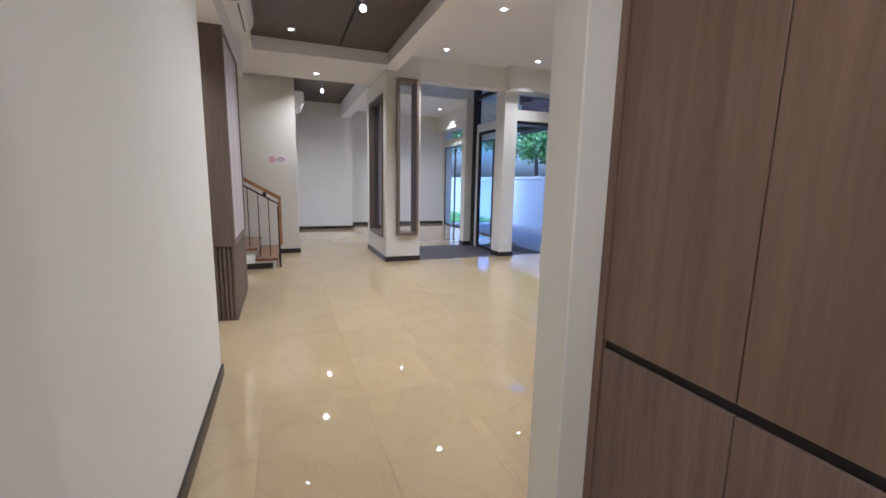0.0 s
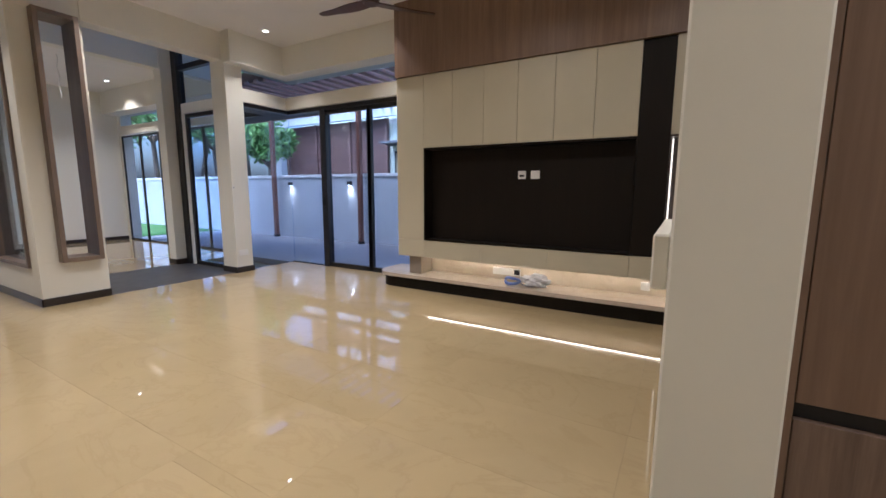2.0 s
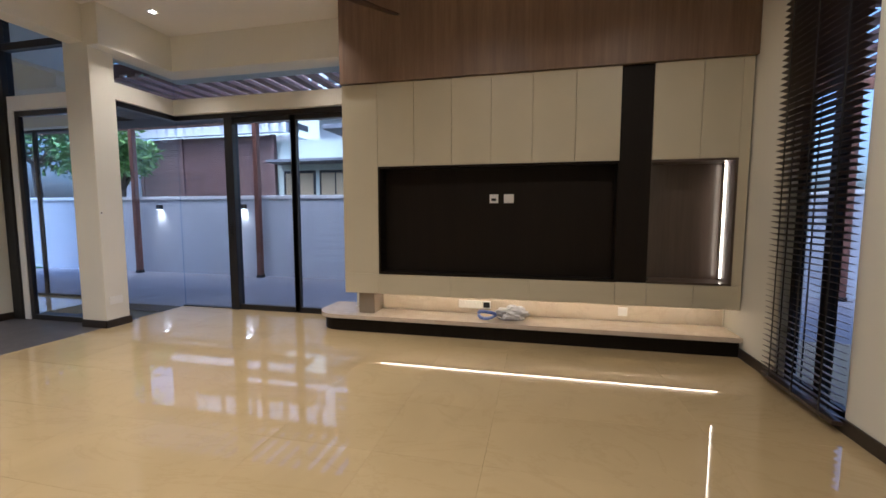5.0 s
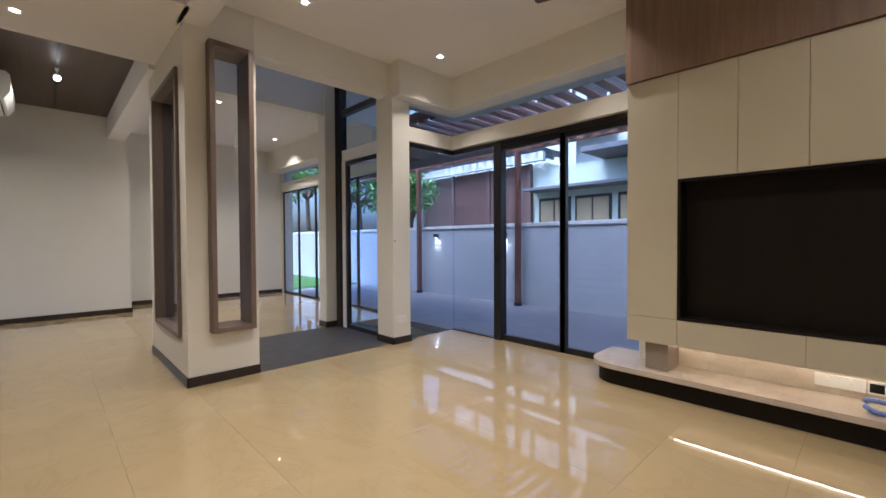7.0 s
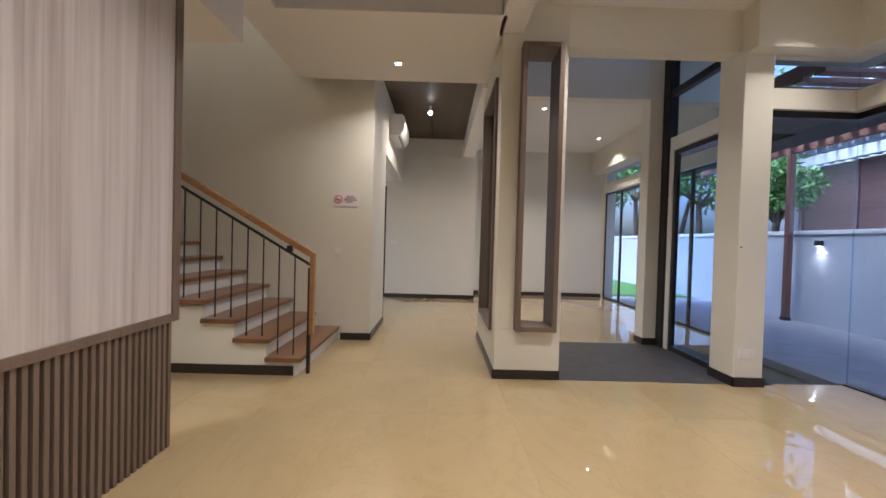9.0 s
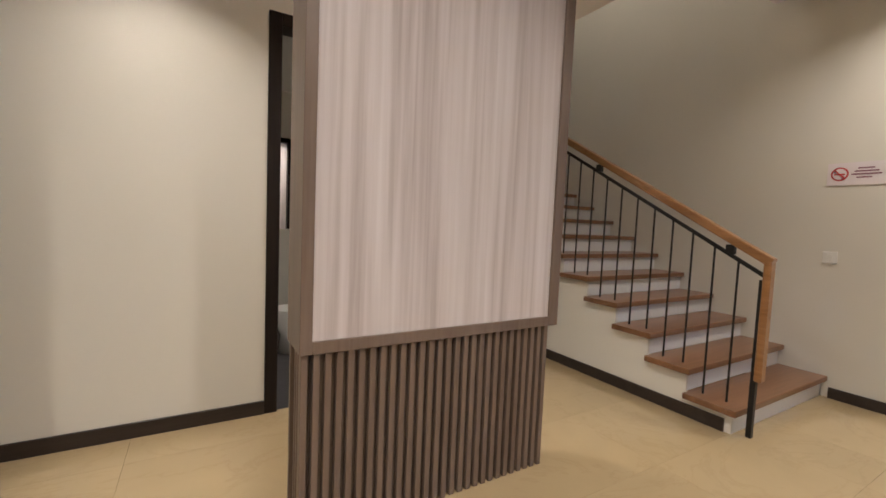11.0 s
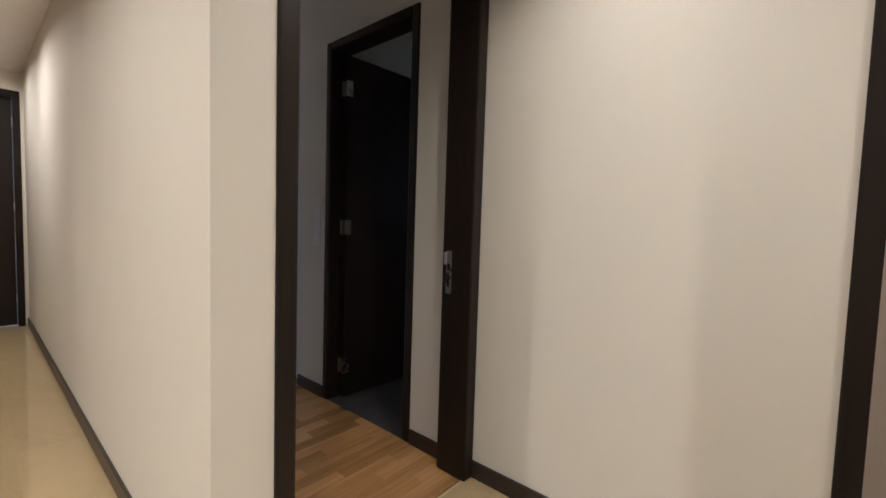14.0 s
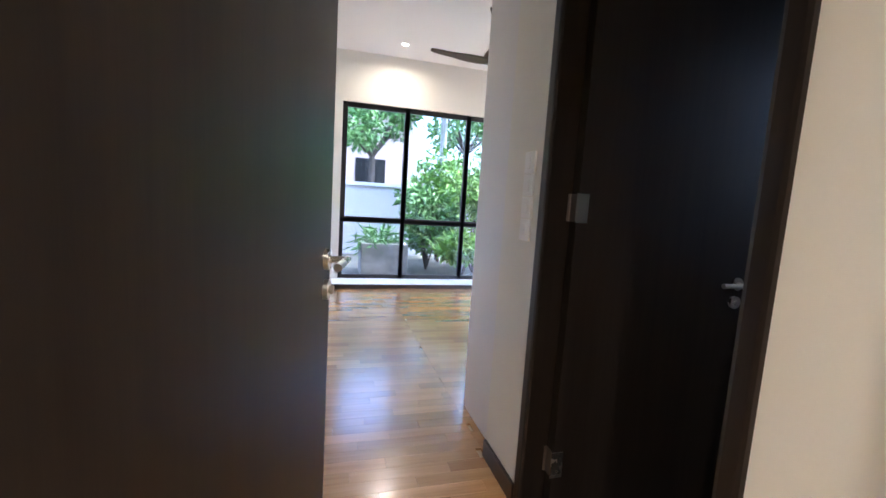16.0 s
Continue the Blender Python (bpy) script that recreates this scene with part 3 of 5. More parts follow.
# living room window behind the blind
glazed_run("window_18", "y", 0.98, [(3.30, 3.69), (3.66, 4.05)], 0.03, 3.15, "tall charcoal framed window behind the blind")

# ---- living room ----
FX = 4.60
tv = thing("media_wall", (4.8, 2.97, 0.19), "wall-wide media unit in cream laminate with a dark television recess", "media unit")


def front(y0, y1, z0, z1, name="cabinet_door", material=CREAM, x=FX, deep=0.02):
    return pbox(name, tv, material, x, y0 + 0.0015, z0 + 0.0015, x + deep, y1 - 0.0015, z1 - 0.0015, bev=0.0015)


ys = [4.478 - i * 0.3915 for i in range(7)]
for a, b in zip(ys[1:], ys):
    front(a, b, 1.757, 2.60)
front(4.478, 4.872, 0.636, 2.60)
for a, b in ((1.47, 1.857), (1.17, 1.47)):
    front(a, b, 1.757, 2.60)
front(1.087, 1.17, 0.636, 2.60, "end_panel")
for a, b in ((4.478, 4.872), (3.70, 4.478), (2.92, 3.70), (2.13, 2.92), (1.857, 2.13), (1.47, 1.857), (1.087, 1.47)):
    front(a, b, 0.42, 0.636, "drawer")
front(1.857, 2.13, 0.636, 2.60, "dark_panel", BLACKPANEL, FX + 0.012)
pbox("television_recess", tv, BLACKPANEL, 4.76, 2.13, 0.636, 4.78, 4.478, 1.757, bev=0.001, label="dark brown back panel of the television recess")
bm = bmesh.new()
for d in ((FX - 0.002, 2.13, 1.737, 4.76, 4.478, 1.757), (FX - 0.002, 2.13, 0.636, 4.76, 4.478, 0.656), (FX - 0.002, 4.458, 0.656, 4.76, 4.478, 1.737), (FX + 0.002, 2.13, 0.656, 4.76, 2.14, 1.737)):
    add_box(bm, *d)
part("recess_lining", bm, BLACKPANEL, tv)
bm = bmesh.new()
for d in ((FX - 0.002, 1.17, 1.737, 4.86, 1.857, 1.757), (FX - 0.002, 1.17, 0.636, 4.86, 1.857, 0.656), (FX - 0.002, 1.17, 0.656, 4.86, 1.19, 1.737), (FX + 0.02, 1.845, 0.656, 4.86, 1.857, 1.737), (4.86, 1.17, 0.636, 4.88, 1.857, 1.757)):
    add_box(bm, *d)
part("display_niche", bm, wood("niche_veneer", (0.055, 0.04, 0.032), (0.095, 0.07, 0.055), "z", 8, 0.3), tv, "grey-brown lit display niche")
pbox("led_strip", tv, LED, 4.77, 1.192, 0.68, 4.782, 1.200, 1.75, label="vertical warm light strip")
pbox("led_strip", tv, LED_DIM, 4.77, 1.833, 0.68, 4.782, 1.843, 1.75, label="vertical warm light strip")
pbox("upper_panel", tv, WALNUT, FX - 0.03, 1.075, 2.603, 4.95, 4.875, 3.449, label="walnut veneer panel up to the ceiling")
bm = bmesh.new()
for d in ((FX + 0.02, 1.087, 0.43, 4.95, 4.855, 0.64), (4.82, 2.13, 0.64, 4.95, 4.855, 1.757), (FX + 0.02, 4.485, 0.64, 4.82, 4.855, 2.6), (FX + 0.02, 1.09, 1.79, 4.95, 4.485, 2.6)):
    add_box(bm, *d)
part("carcass", bm, CREAM, tv)
pbox("led_strip", tv, LED_LEDGE, 4.80, 1.15, 0.415, 4.807, 4.55, 0.42, label="long warm light strip under the drawers")
pbox("bracket", tv, TAUPE, 4.66, 4.56, 0.19, 4.95, 4.74, 0.43, bev=0.003)
pbox("splashback", tv, BACKSTONE, 4.93, 1.09, 0.19, 4.95, 4.56, 0.43, label="veined beige stone splashback")

bench = thing("media_plinth", (4.8, 3.2, 0), "low stone ledge with a rounded end on a dark base", "plinth")
outline = [(5.2, 1.075), (4.54, 1.075)]
base_line = [(5.2, 1.08), (4.59, 1.08)]
for i in range(9):
    a = radians(180 - i * 11.25)
    outline.append((4.54 + 0.26 + 0.26 * math.cos(a), 4.98 + 0.26 * math.sin(a)))
    base_line.append((4.59 + 0.23 + 0.23 * math.cos(a), 4.97 + 0.23 * math.sin(a)))
outline.append((5.16, 5.24)), base_line.append((5.16, 5.20)), outline.append((5.16, 4.88)), base_line.append((5.16, 4.88)), outline.append((4.94, 4.88)), base_line.append((4.94, 4.88))
outline[0] = (4.94, 1.075)
base_line[0] = (4.94, 1.08)
bm = bmesh.new()
add_prism(bm, outline, 0.145, 0.188)
part("stone_top", bm, PLINTH, bench, "pale veined stone ledge")
bm = bmesh.new()
add_prism(bm, base_line, 0.0, 0.145)
part("base", bm, BLACKPANEL, bench, "dark brown recessed base")

# corridor cabinets
for n, (a, b) in enumerate(((1.115, 1.524), (0.71, 1.115), (0.315, 0.71), (-0.095, 0.315), (-0.505, -0.095), (-0.915, -0.505), (-1.48, -0.915))):
    cab = thing("wall_cabinet", (1.4, (a + b) / 2, 0), "tall walnut veneer cupboard with a dark shadow groove", "cabinet", "cupboards along the corridor")
    pbox("body", cab, WALNUT, 1.168, a, 0.06, 1.6, b, 2.725)
    pbox("upper_door", cab, WALNUT, 1.148, a + 0.0015, 0.914, 1.166, b - 0.0015, 2.725, bev=0.001)
    pbox("lower_door", cab, REEDED, 1.148, a + 0.0015, 0.07, 1.166, b - 0.0015, 0.884, bev=0.001)
    pbox("grip_rail", cab, BLACK, 1.161, a, 0.884, 1.168, b, 0.914)
    pbox("plinth", cab, BLACKPANEL, 1.2, a, 0.0, 1.6, b, 0.06)
endp = thing("end_panel", (1.38, 1.551, 0), "walnut veneer cupboard end panel", "panel")
pbox("panel", endp, WALNUT, 1.143, 1.525, 0, 1.6, 1.556, 2.725)

# decorative screen
screen = thing("decorative_screen", (-0.34, 5.57, 0), "freestanding screen with a striped stone panel, brown frame and fluted base", "screen")
SX0, SX1, SY0, SY1 = -0.465, -0.225, 4.94, 6.232
BASE_END = 6.185
bm = bmesh.new()
for d in ((SX0, SY0, 0.742, SX1, SY0 + 0.045, 2.73), (SX0, SY1 - 0.06, 0.742, SX1, SY1, 2.73), (SX0, SY0 + 0.045, 0.742, SX1, SY1 - 0.06, 0.79), (SX0, SY0 + 0.045, 2.68, SX1, SY1 - 0.06, 2.73)):
    add_box(bm, *d, bev=0.002)
part("frame", bm, SCREENWOOD, screen)
pbox("stone_panel", screen, STONE, SX0 + 0.02, SY0 + 0.045, 0.79, SX1 - 0.012, SY1 - 0.06, 2.68, label="pale grey-mauve vertically striped stone")
pbox("base_core", screen, TRAYWOOD, SX0 + 0.035, SY0 + 0.045, 0.0, SX1 - 0.035, BASE_END - 0.045, 0.742)
N = 28
for i in range(N):
    y = SY0 + 0.02 + (BASE_END - SY0 - 0.04) * i / (N - 1)
    for x in (SX1 - 0.036, SX0 + 0.010):
        pbox("slat", screen, SCREENWOOD, x, y - 0.0125, 0, x + 0.026, y + 0.0125, 0.742, bev=0.002)
for i in range(1, 5):
    x = SX0 + 0.01 + (SX1 - SX0 - 0.046) * i / 5 + 0.0
    for y in (SY0 + 0.02, BASE_END - 0.046):
        pbox("slat", screen, SCREENWOOD, x, y, 0, x + 0.025, y + 0.026, 0.742, bev=0.002)

# ---- stair ----
stair = thing("staircase", (-0.9, 8.2, 0), "staircase with brown timber treads, white risers and a plastered side", "staircase")
RISE, GO = 0.168, 0.292
for i in range(14):
    x1 = 0.11 - i * GO
    pbox("tread", stair, TREAD, x1 - GO - 0.035, 7.443, (i + 1) * RISE - 0.04, x1, 8.885, (i + 1) * RISE, bev=0.004, label="brown timber tread")
    pbox("riser", stair, WHITE, x1 - 0.055, 7.51, i * RISE, x1 - 0.04, 8.885, (i + 1) * RISE - 0.04)
bm = bmesh.new()
pts = [(-4.1, 0.0)]
for i in range(14):
    x1 = 0.11 - 0.04 - i * GO
    pts += [(x1, i * RISE), (x1, (i + 1) * RISE - 0.041)]
pts.append((-4.1, 14 * RISE - 0.041))
lo, hi = [bm.verts.new((x, 7.495, z)) for x, z in pts], [bm.verts.new((x, 7.515, z)) for x, z in pts]
bm.faces.new(lo), bm.faces.new(hi[::-1])
for i in range(len(pts)):
    bm.faces.new((lo[i], hi[i], hi[(i + 1) % len(pts)], lo[(i + 1) % len(pts)]))
part("side_wall", bm, WALL, stair, "off-white plastered stair side")
pbox("skirting", stair, SKIRT, -4.1, 7.482, 0, 0.03, 7.495, B)
rail = thing("stair_railing", (0.1, 7.6, 0), "dark steel balusters with a golden timber handrail", "railing")
slope = RISE / GO
hx, hz = 0.155, 1.09
pbox("newel", rail, BLACK, 0.125, 7.55, 0, 0.155, 7.58, 0.98)
m = Matrix.Translation((hx + 0.03, 7.565, hz)) @ Matrix.Rotation(math.atan(slope), 4, "Y")
pbox("handrail", rail, OAK, -4.3, -0.03, -0.03, 0, 0.03, 0.025, bev=0.006, m=m, label="golden timber handrail")
pbox("handrail_drop", rail, OAK, 0.145, 7.535, 0.36, 0.187, 7.595, 1.095, bev=0.006, label="golden timber handrail turned down")
m2 = Matrix.Translation((hx, 7.565, hz - 0.09)) @ Matrix.Rotation(math.atan(slope), 4, "Y")
pbox("lower_bar", rail, BLACK, -4.2, -0.006, -0.012, 0, 0.006, 0.012, m=m2)
for i in range(27):
    x = 0.0 - i * GO / 2
    step = int((0.11 - x) // GO) + 1
    bm = bmesh.new()
    add_rod(bm, (x, 7.565, step * RISE), (x, 7.565, hz - 0.09 + (hx - x) * slope), 0.007, 8)
    part("baluster", bm, BLACK, rail)
for x in (-0.05, -1.11, -2.17):
    z = hz - 0.055 + (hx - x) * slope
    pbox("bracket", rail, BLACK, x - 0.025, 7.55, z - 0.03, x + 0.025, 7.58, z + 0.03)

# ---- fittings of the hall and living room ----
def frame_loop(bm, axis, at0, at1, a, z0, b, z1, w):
    """A rectangular wooden frame in the plane across axis."""
    for u0, v0, u1, v1 in ((a, z0, a + w, z1), (b - w, z0, b, z1), (a + w, z0, b - w, z0 + w), (a + w, z1 - w, b - w, z1)):
        add_box(bm, *((at0, u0, v0, at1, u1, v1) if axis == "x" else (u0, at0, v0, u1, at1, v1)), bev=0.003)


def slot_parts(ob, axis, at0, at1, a, z0, b, z1, w=0.045):
    for nm, u0, v0, u1, v1 in (("stile", a, z0, a + w, z1), ("stile", b - w, z0, b, z1), ("rail", a + w, z0, b - w, z0 + w), ("rail", a + w, z1 - w, b - w, z1)):
        pbox(nm, ob, SCREENWOOD, *((at0, u0, v0, at1, u1, v1) if axis == "x" else (u0, at0, v0, u1, at1, v1)), bev=0.003)


slot = thing("slot_frame", (2.22, 7.6, 0.46), "tall grey-brown timber frame lining the slot in the pier", "frame", "pier slot frames")
slot_parts(slot, "y", 7.44, 7.76, 2.035, 0.462, 2.41, 3.065)
slot2 = thing("slot_frame", (1.9, 8.33, 0.4), "tall grey-brown timber frame lining the slot in the pier", "frame", "pier slot frames")
slot_parts(slot2, "x", 1.835, 2.06, 7.76, 0.40, 8.90, 2.86)
p = pbox("pane", slot2, GLASS, 1.925, 7.80, 0.44, 1.933, 8.86, 2.82)
p.visible_shadow = False


def downlight(x, y, z):
    ob = thing("downlight", (x, y, z), "small square white recessed ceiling downlight, lit", "downlight", "recessed downlights")
    bm = bmesh.new()
    for d in ((-0.05, -0.05, 0.05, -0.036), (-0.05, 0.036, 0.05, 0.05), (-0.05, -0.036, -0.036, 0.036), (0.036, -0.036, 0.05, 0.036)):
        add_box(bm, x + d[0], y + d[1], z - 0.008, x + d[2], y + d[3], z)
    part("trim", bm, WHITE, ob)
    bm = bmesh.new()
    add_rod(bm, (x, y, z - 0.004), (x, y, z - 0.001), 0.028, 16)
    part("lens", bm, BULB, ob, "glowing lens")
    return ob


# Those at y 3.4 and 1.9 are unseen, assumed to continue the row
for x, y in ((2.71, 6.99), (4.36, 6.95), (2.78, 5.3), (4.40, 5.2), (2.78, 3.4), (2.78, 1.9)):
    downlight(x, y, 3.45)
downlight(0.83, 8.27, SOF)
downlight(0.41, 6.78, 3.36)
# Unseen corridor fitting, added to light the walls
downlight(0.45, 0.3, 2.73)
downlight(-1.15, 4.35, 2.73)
# Added out of view behind the screen to lift the vestibule floor
downlight(-0.9, 5.9, 2.73)
# Second unseen fitting, added at the corridor end
downlight(0.3, -0.9, 2.73)
for x, y in ((3.0, 10.6), (3.0, 12.4), (4.6, 12.4)):
    downlight(x, y, 3.5)
downlight(-1.5, -1.50, 3.08)
# Added fitting, out of sight, only to carry the stairwell fill
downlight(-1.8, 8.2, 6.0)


def track(x, y0, y1, z, heads, label):
    ob = thing("track_light", (x, (y0 + y1) / 2, z), label, "track light")
    pbox("rail", ob, BLACK, x - 0.014, y0, z - 0.022, x + 0.014, y1, z - 0.001, bev=0.002)
    for y in heads:
        bm = bmesh.new()
        add_box(bm, x - 0.02, y - 0.06, z - 0.035, x + 0.02, y + 0.06, z - 0.022, bev=0.003)
        add_rod(bm, (x, y, z - 0.035), (x, y, z - 0.09), 0.008)
        add_rod(bm, (x, y + 0.05, z - 0.10), (x, y - 0.05, z - 0.15), 0.037, 16)
        head = part("lamp_head", bm, WHITE, ob)
        bm = bmesh.new()
        add_rod(bm, (x, y - 0.051, z - 0.1505), (x, y - 0.055, z - 0.1525), 0.033, 16)
        part("lens", bm, BULB, head, "glowing lens")
    return ob


track(1.10, 2.0, 7.15, 3.36, (5.38, 3.4), "black ceiling track with white spot heads, lit")
track(1.12, 8.9, 12.6, 3.5, (10.58,), "black ceiling track with one lit white spot head")


def aircon(x, y0, y1, z0, label, k=1.0):
    """A split unit on a wall, blowing towards +x."""
    ob = thing("air_conditioner", (x, (y0 + y1) / 2, z0), label, "air conditioner", "wall-hung air conditioners")
    bm = bmesh.new()
    prof = [(u * k, v * k) for u, v in [(0, 0.30), (0.17, 0.30), (0.205, 0.27), (0.215, 0.18), (0.205, 0.09), (0.16, 0.02), (0.10, 0.0), (0, 0.0)]]
    a, b = [bm.verts.new((x + u, y0, z0 + v)) for u, v in prof], [bm.verts.new((x + u, y1, z0 + v)) for u, v in prof]
    bm.faces.new(a), bm.faces.new(b[::-1])
    for i in range(len(prof)):
        j = (i + 1) % len(prof)
        bm.faces.new((a[i], b[i], b[j], a[j]))
    part("casing", bm, WHITE, ob)
    m = Matrix.Translation((x + 0.15 * k, 0, z0 + 0.035 * k)) @ Matrix.Rotation(radians(-48), 4, "Y")
    pbox("outlet", ob, BLACK, -0.045, y0 + 0.06, -0.004, 0.045, y1 - 0.06, 0.003, m=m, label="dark air outlet")
    pbox("louvre", ob, WHITE, -0.035, y0 + 0.07, -0.010, 0.012, y1 - 0.07, -0.005, m=m)
    return ob


aircon(0.483, 10.35, 11.3, 2.93, "white split air conditioner high on the hall wall", 1.12)
aircon(-0.22, 5.05, 5.95, 2.98, "white split air conditioner over the screen")


def ceiling_fan(name, c, top, r, turn, material, label):
    ob = thing(name, c, label, "ceiling fan")
    x, y, z = c
    bm = bmesh.new()
    add_rod(bm, (x, y, z + 0.08), (x, y, top - 0.05), 0.012)
    add_rod(bm, (x, y, top - 0.06), (x, y, top), 0.045, 18, 0.065)
    part("down_rod", bm, BLACK, ob)
    bm = bmesh.new()
    add_rod(bm, (x, y, z - 0.05), (x, y, z + 0.02), 0.07, 20, 0.095)
    add_rod(bm, (x, y, z + 0.02), (x, y, z + 0.10), 0.095, 20, 0.04)
    part("motor", bm, material, ob)
    for k in range(3):
        a = radians(turn + 120 * k)
        m = Matrix.Translation(c) @ Matrix.Rotation(a, 4, "Z") @ Matrix.Rotation(radians(9), 4, "X")
        bm = bmesh.new()
        n = 9
        up, lo = [], []
        for i in range(n):
            s = i / (n - 1)
            u = 0.05 + (r - 0.05) * s
            w = 0.075 * (1 - 0.45 * s) * (0.75 + 0.25 * math.sin(math.pi * min(1, s * 1.6))) * (1 if i < n - 1 else 0.6)
            zz = -0.035 + 0.03 * s * s
            up.append([bm.verts.new(m @ Vector((u, v, zz + 0.006))) for v in (-w + 0.02 * s, w + 0.02 * s)])
            lo.append([bm.verts.new(m @ Vector((u, v, zz - 0.006))) for v in (-w + 0.02 * s, w + 0.02 * s)])
        for i in range(n - 1):
            bm.faces.new((up[i][0], up[i + 1][0], up[i + 1][1], up[i][1]))
            bm.faces.new((lo[i][1], lo[i + 1][1], lo[i + 1][0], lo[i][0]))
            bm.faces.new((up[i][0], lo[i][0], lo[i + 1][0], up[i + 1][0]))
            bm.faces.new((up[i][1], up[i + 1][1], lo[i + 1][1], lo[i][1]))
        bm.faces.new((up[0][0], up[0][1], lo[0][1], lo[0][0]))
        bm.faces.new((up[-1][1], up[-1][0], lo[-1][0], lo[-1][1]))
        part("blade", bm, material, ob)
    return ob


ceiling_fan("ceiling_fan", (3.69, 4.50, 3.10), 3.45, 0.70, 87, FANWOOD, "dark brown three-bladed ceiling fan, still")
ceiling_fan("ceiling_fan", (-2.17, -0.2, 2.62), 3.08, 0.62, -4, FANWOOD, "dark three-bladed bedroom ceiling fan, still")


def wall_plate(name, axis, at, u, z, w, h, label, out=1, marks=()):
    """A socket or switch plate on a wall; marks are smaller raised pieces."""
    ob = thing(name, (at, u, z) if axis == "x" else (u, at, z), label, "wall plate")

    def slab(nm, du, dz, ww, hh, t0, t1, mat):
        a0, a1 = at + out * t0, at + out * t1
        d = (a0, u + du - ww / 2, z + dz - hh / 2, a1, u + du + ww / 2, z + dz + hh / 2)
        pbox(nm, ob, mat, *(d if axis == "x" else (d[1], d[0], d[2], d[4], d[3], d[5])), bev=0.0015)

    slab("plate", 0, 0, w, h, 0, 0.009, WHITE)
    for nm, du, dz, ww, hh, mat in marks:
        slab(nm, du, dz, ww, hh, 0.009, 0.012, mat)
    return ob


wall_plate("data_outlet", "x", 4.76, 3.285, 1.425, 0.088, 0.088, "white data outlet in the dark recess", -1, (("port", 0, -0.01, 0.05, 0.025, BLACK),))
wall_plate("power_socket", "x", 4.76, 3.135, 1.425, 0.10, 0.088, "white power socket in the dark recess", -1, (("rocker", 0.02, 0.015, 0.02, 0.03, WHITE),))
wall_plate("power_socket", "x", 4.93, 3.55, 0.285, 0.26, 0.088, "white triple socket above the stone ledge", -1, (("rocker", -0.06, 0.015, 0.02, 0.03, WHITE), ("rocker", 0.06, 0.015, 0.02, 0.03, WHITE)))
wall_plate("data_outlet", "x", 4.93, 3.37, 0.285, 0.088, 0.088, "dark outlet above the stone ledge", -1, (("port", 0, 0, 0.07, 0.06, BLACK),))
wall_plate("power_socket", "x", 4.93, 1.99, 0.285, 0.088, 0.088, "white socket above the stone ledge", -1, (("rocker", 0, 0.015, 0.02, 0.03, WHITE),))
wall_plate("power_socket", "y", 7.49, 4.18, 0.30, 0.15, 0.088, "white double socket low on the column", -1, (("rocker", -0.03, 0.015, 0.02, 0.03, WHITE), ("rocker", 0.04, 0.015, 0.02, 0.03, WHITE)))
wall_plate("door_sensor", "y", 7.49, 4.08, 1.28, 0.03, 0.03, "small round grey sensor on the column", -1, (("button", 0, 0, 0.016, 0.016, BLACK),))
wall_plate("light_switch", "y", 12.83, 0.33, 1.21, 0.15, 0.088, "white double light switch on the far wall", -1, (("rocker", -0.03, 0, 0.03, 0.05, WHITE), ("rocker", 0.03, 0, 0.03, 0.05, WHITE)))
wall_plate("light_switch", "y", 8.89, 0.05, 1.10, 0.088, 0.088, "white light switch beside the stair", -1, (("rocker", 0, 0, 0.03, 0.05, WHITE),))
for i in range(4):
    wall_plate("light_switch", "x", BX, 2.27, 1.115 + i * 0.088, 0.082, 0.084, "white light switch in a column of four", 1, (("rocker", 0, 0, 0.03, 0.05, WHITE),))

# covered switch bank on the wall end
bank = thing("switch_panel", (1.26, 1.72, 1.10), "wide switch bank under a clear plastic cover", "switch panel")
bm = bmesh.new()
frame_loop(bm, "y", 1.72, 1.745, 1.045, 1.10, 1.47, 1.19, 0.007)
part("cover_rim", bm, WALL, bank, "pale translucent rim")
for i in range(4):
    plate = pbox("switch_plate", bank, WHITE, 1.056 + i * 0.103, 1.72, 1.11, 1.154 + i * 0.103, 1.727, 1.18, bev=0.001)
    pbox("rocker", plate, WHITE, 1.085 + i * 0.103, 1.727, 1.125, 1.125 + i * 0.103, 1.7305, 1.165, bev=0.001)
cover = pbox("cover", bank, COVER, 1.052, 1.741, 1.107, 1.463, 1.743, 1.183)
cover.visible_shadow = False

# no-smoking notice
RED = plain("notice_red", (0.50, 0.05, 0.06), 0.5, var=0.03, relief=0)
INK = plain("notice_ink", (0.24, 0.10, 0.16), 0.5, var=0.03, relief=0)
PAPER = plain("notice_paper", (0.80, 0.74, 0.76), 0.6, var=0.02, relief=0.02)
sign = thing("notice", (0.15, 8.885, 1.66), "white paper no-smoking notice taped to the wall", "sign")
pbox("paper", sign, PAPER, -0.015, 8.884, 1.66, 0.315, 8.889, 1.83)
bm = bmesh.new()
bmesh.ops.create_cone(bm, cap_ends=True, segments=28, radius1=0.052, radius2=0.052, depth=0.002, matrix=Matrix.Translation((0.058, 8.8825, 1.745)) @ Matrix.Rotation(radians(90), 4, "X"))
part("ring", bm, RED, sign)
bm = bmesh.new()
bmesh.ops.create_cone(bm, cap_ends=True, segments=28, radius1=0.041, radius2=0.041, depth=0.002, matrix=Matrix.Translation((0.058, 8.8805, 1.745)) @ Matrix.Rotation(radians(90), 4, "X"))
part("disc", bm, PAPER, sign)
bm = bmesh.new()
add_box(bm, 0.026, 8.8775, 1.738, 0.088, 8.879, 1.748)
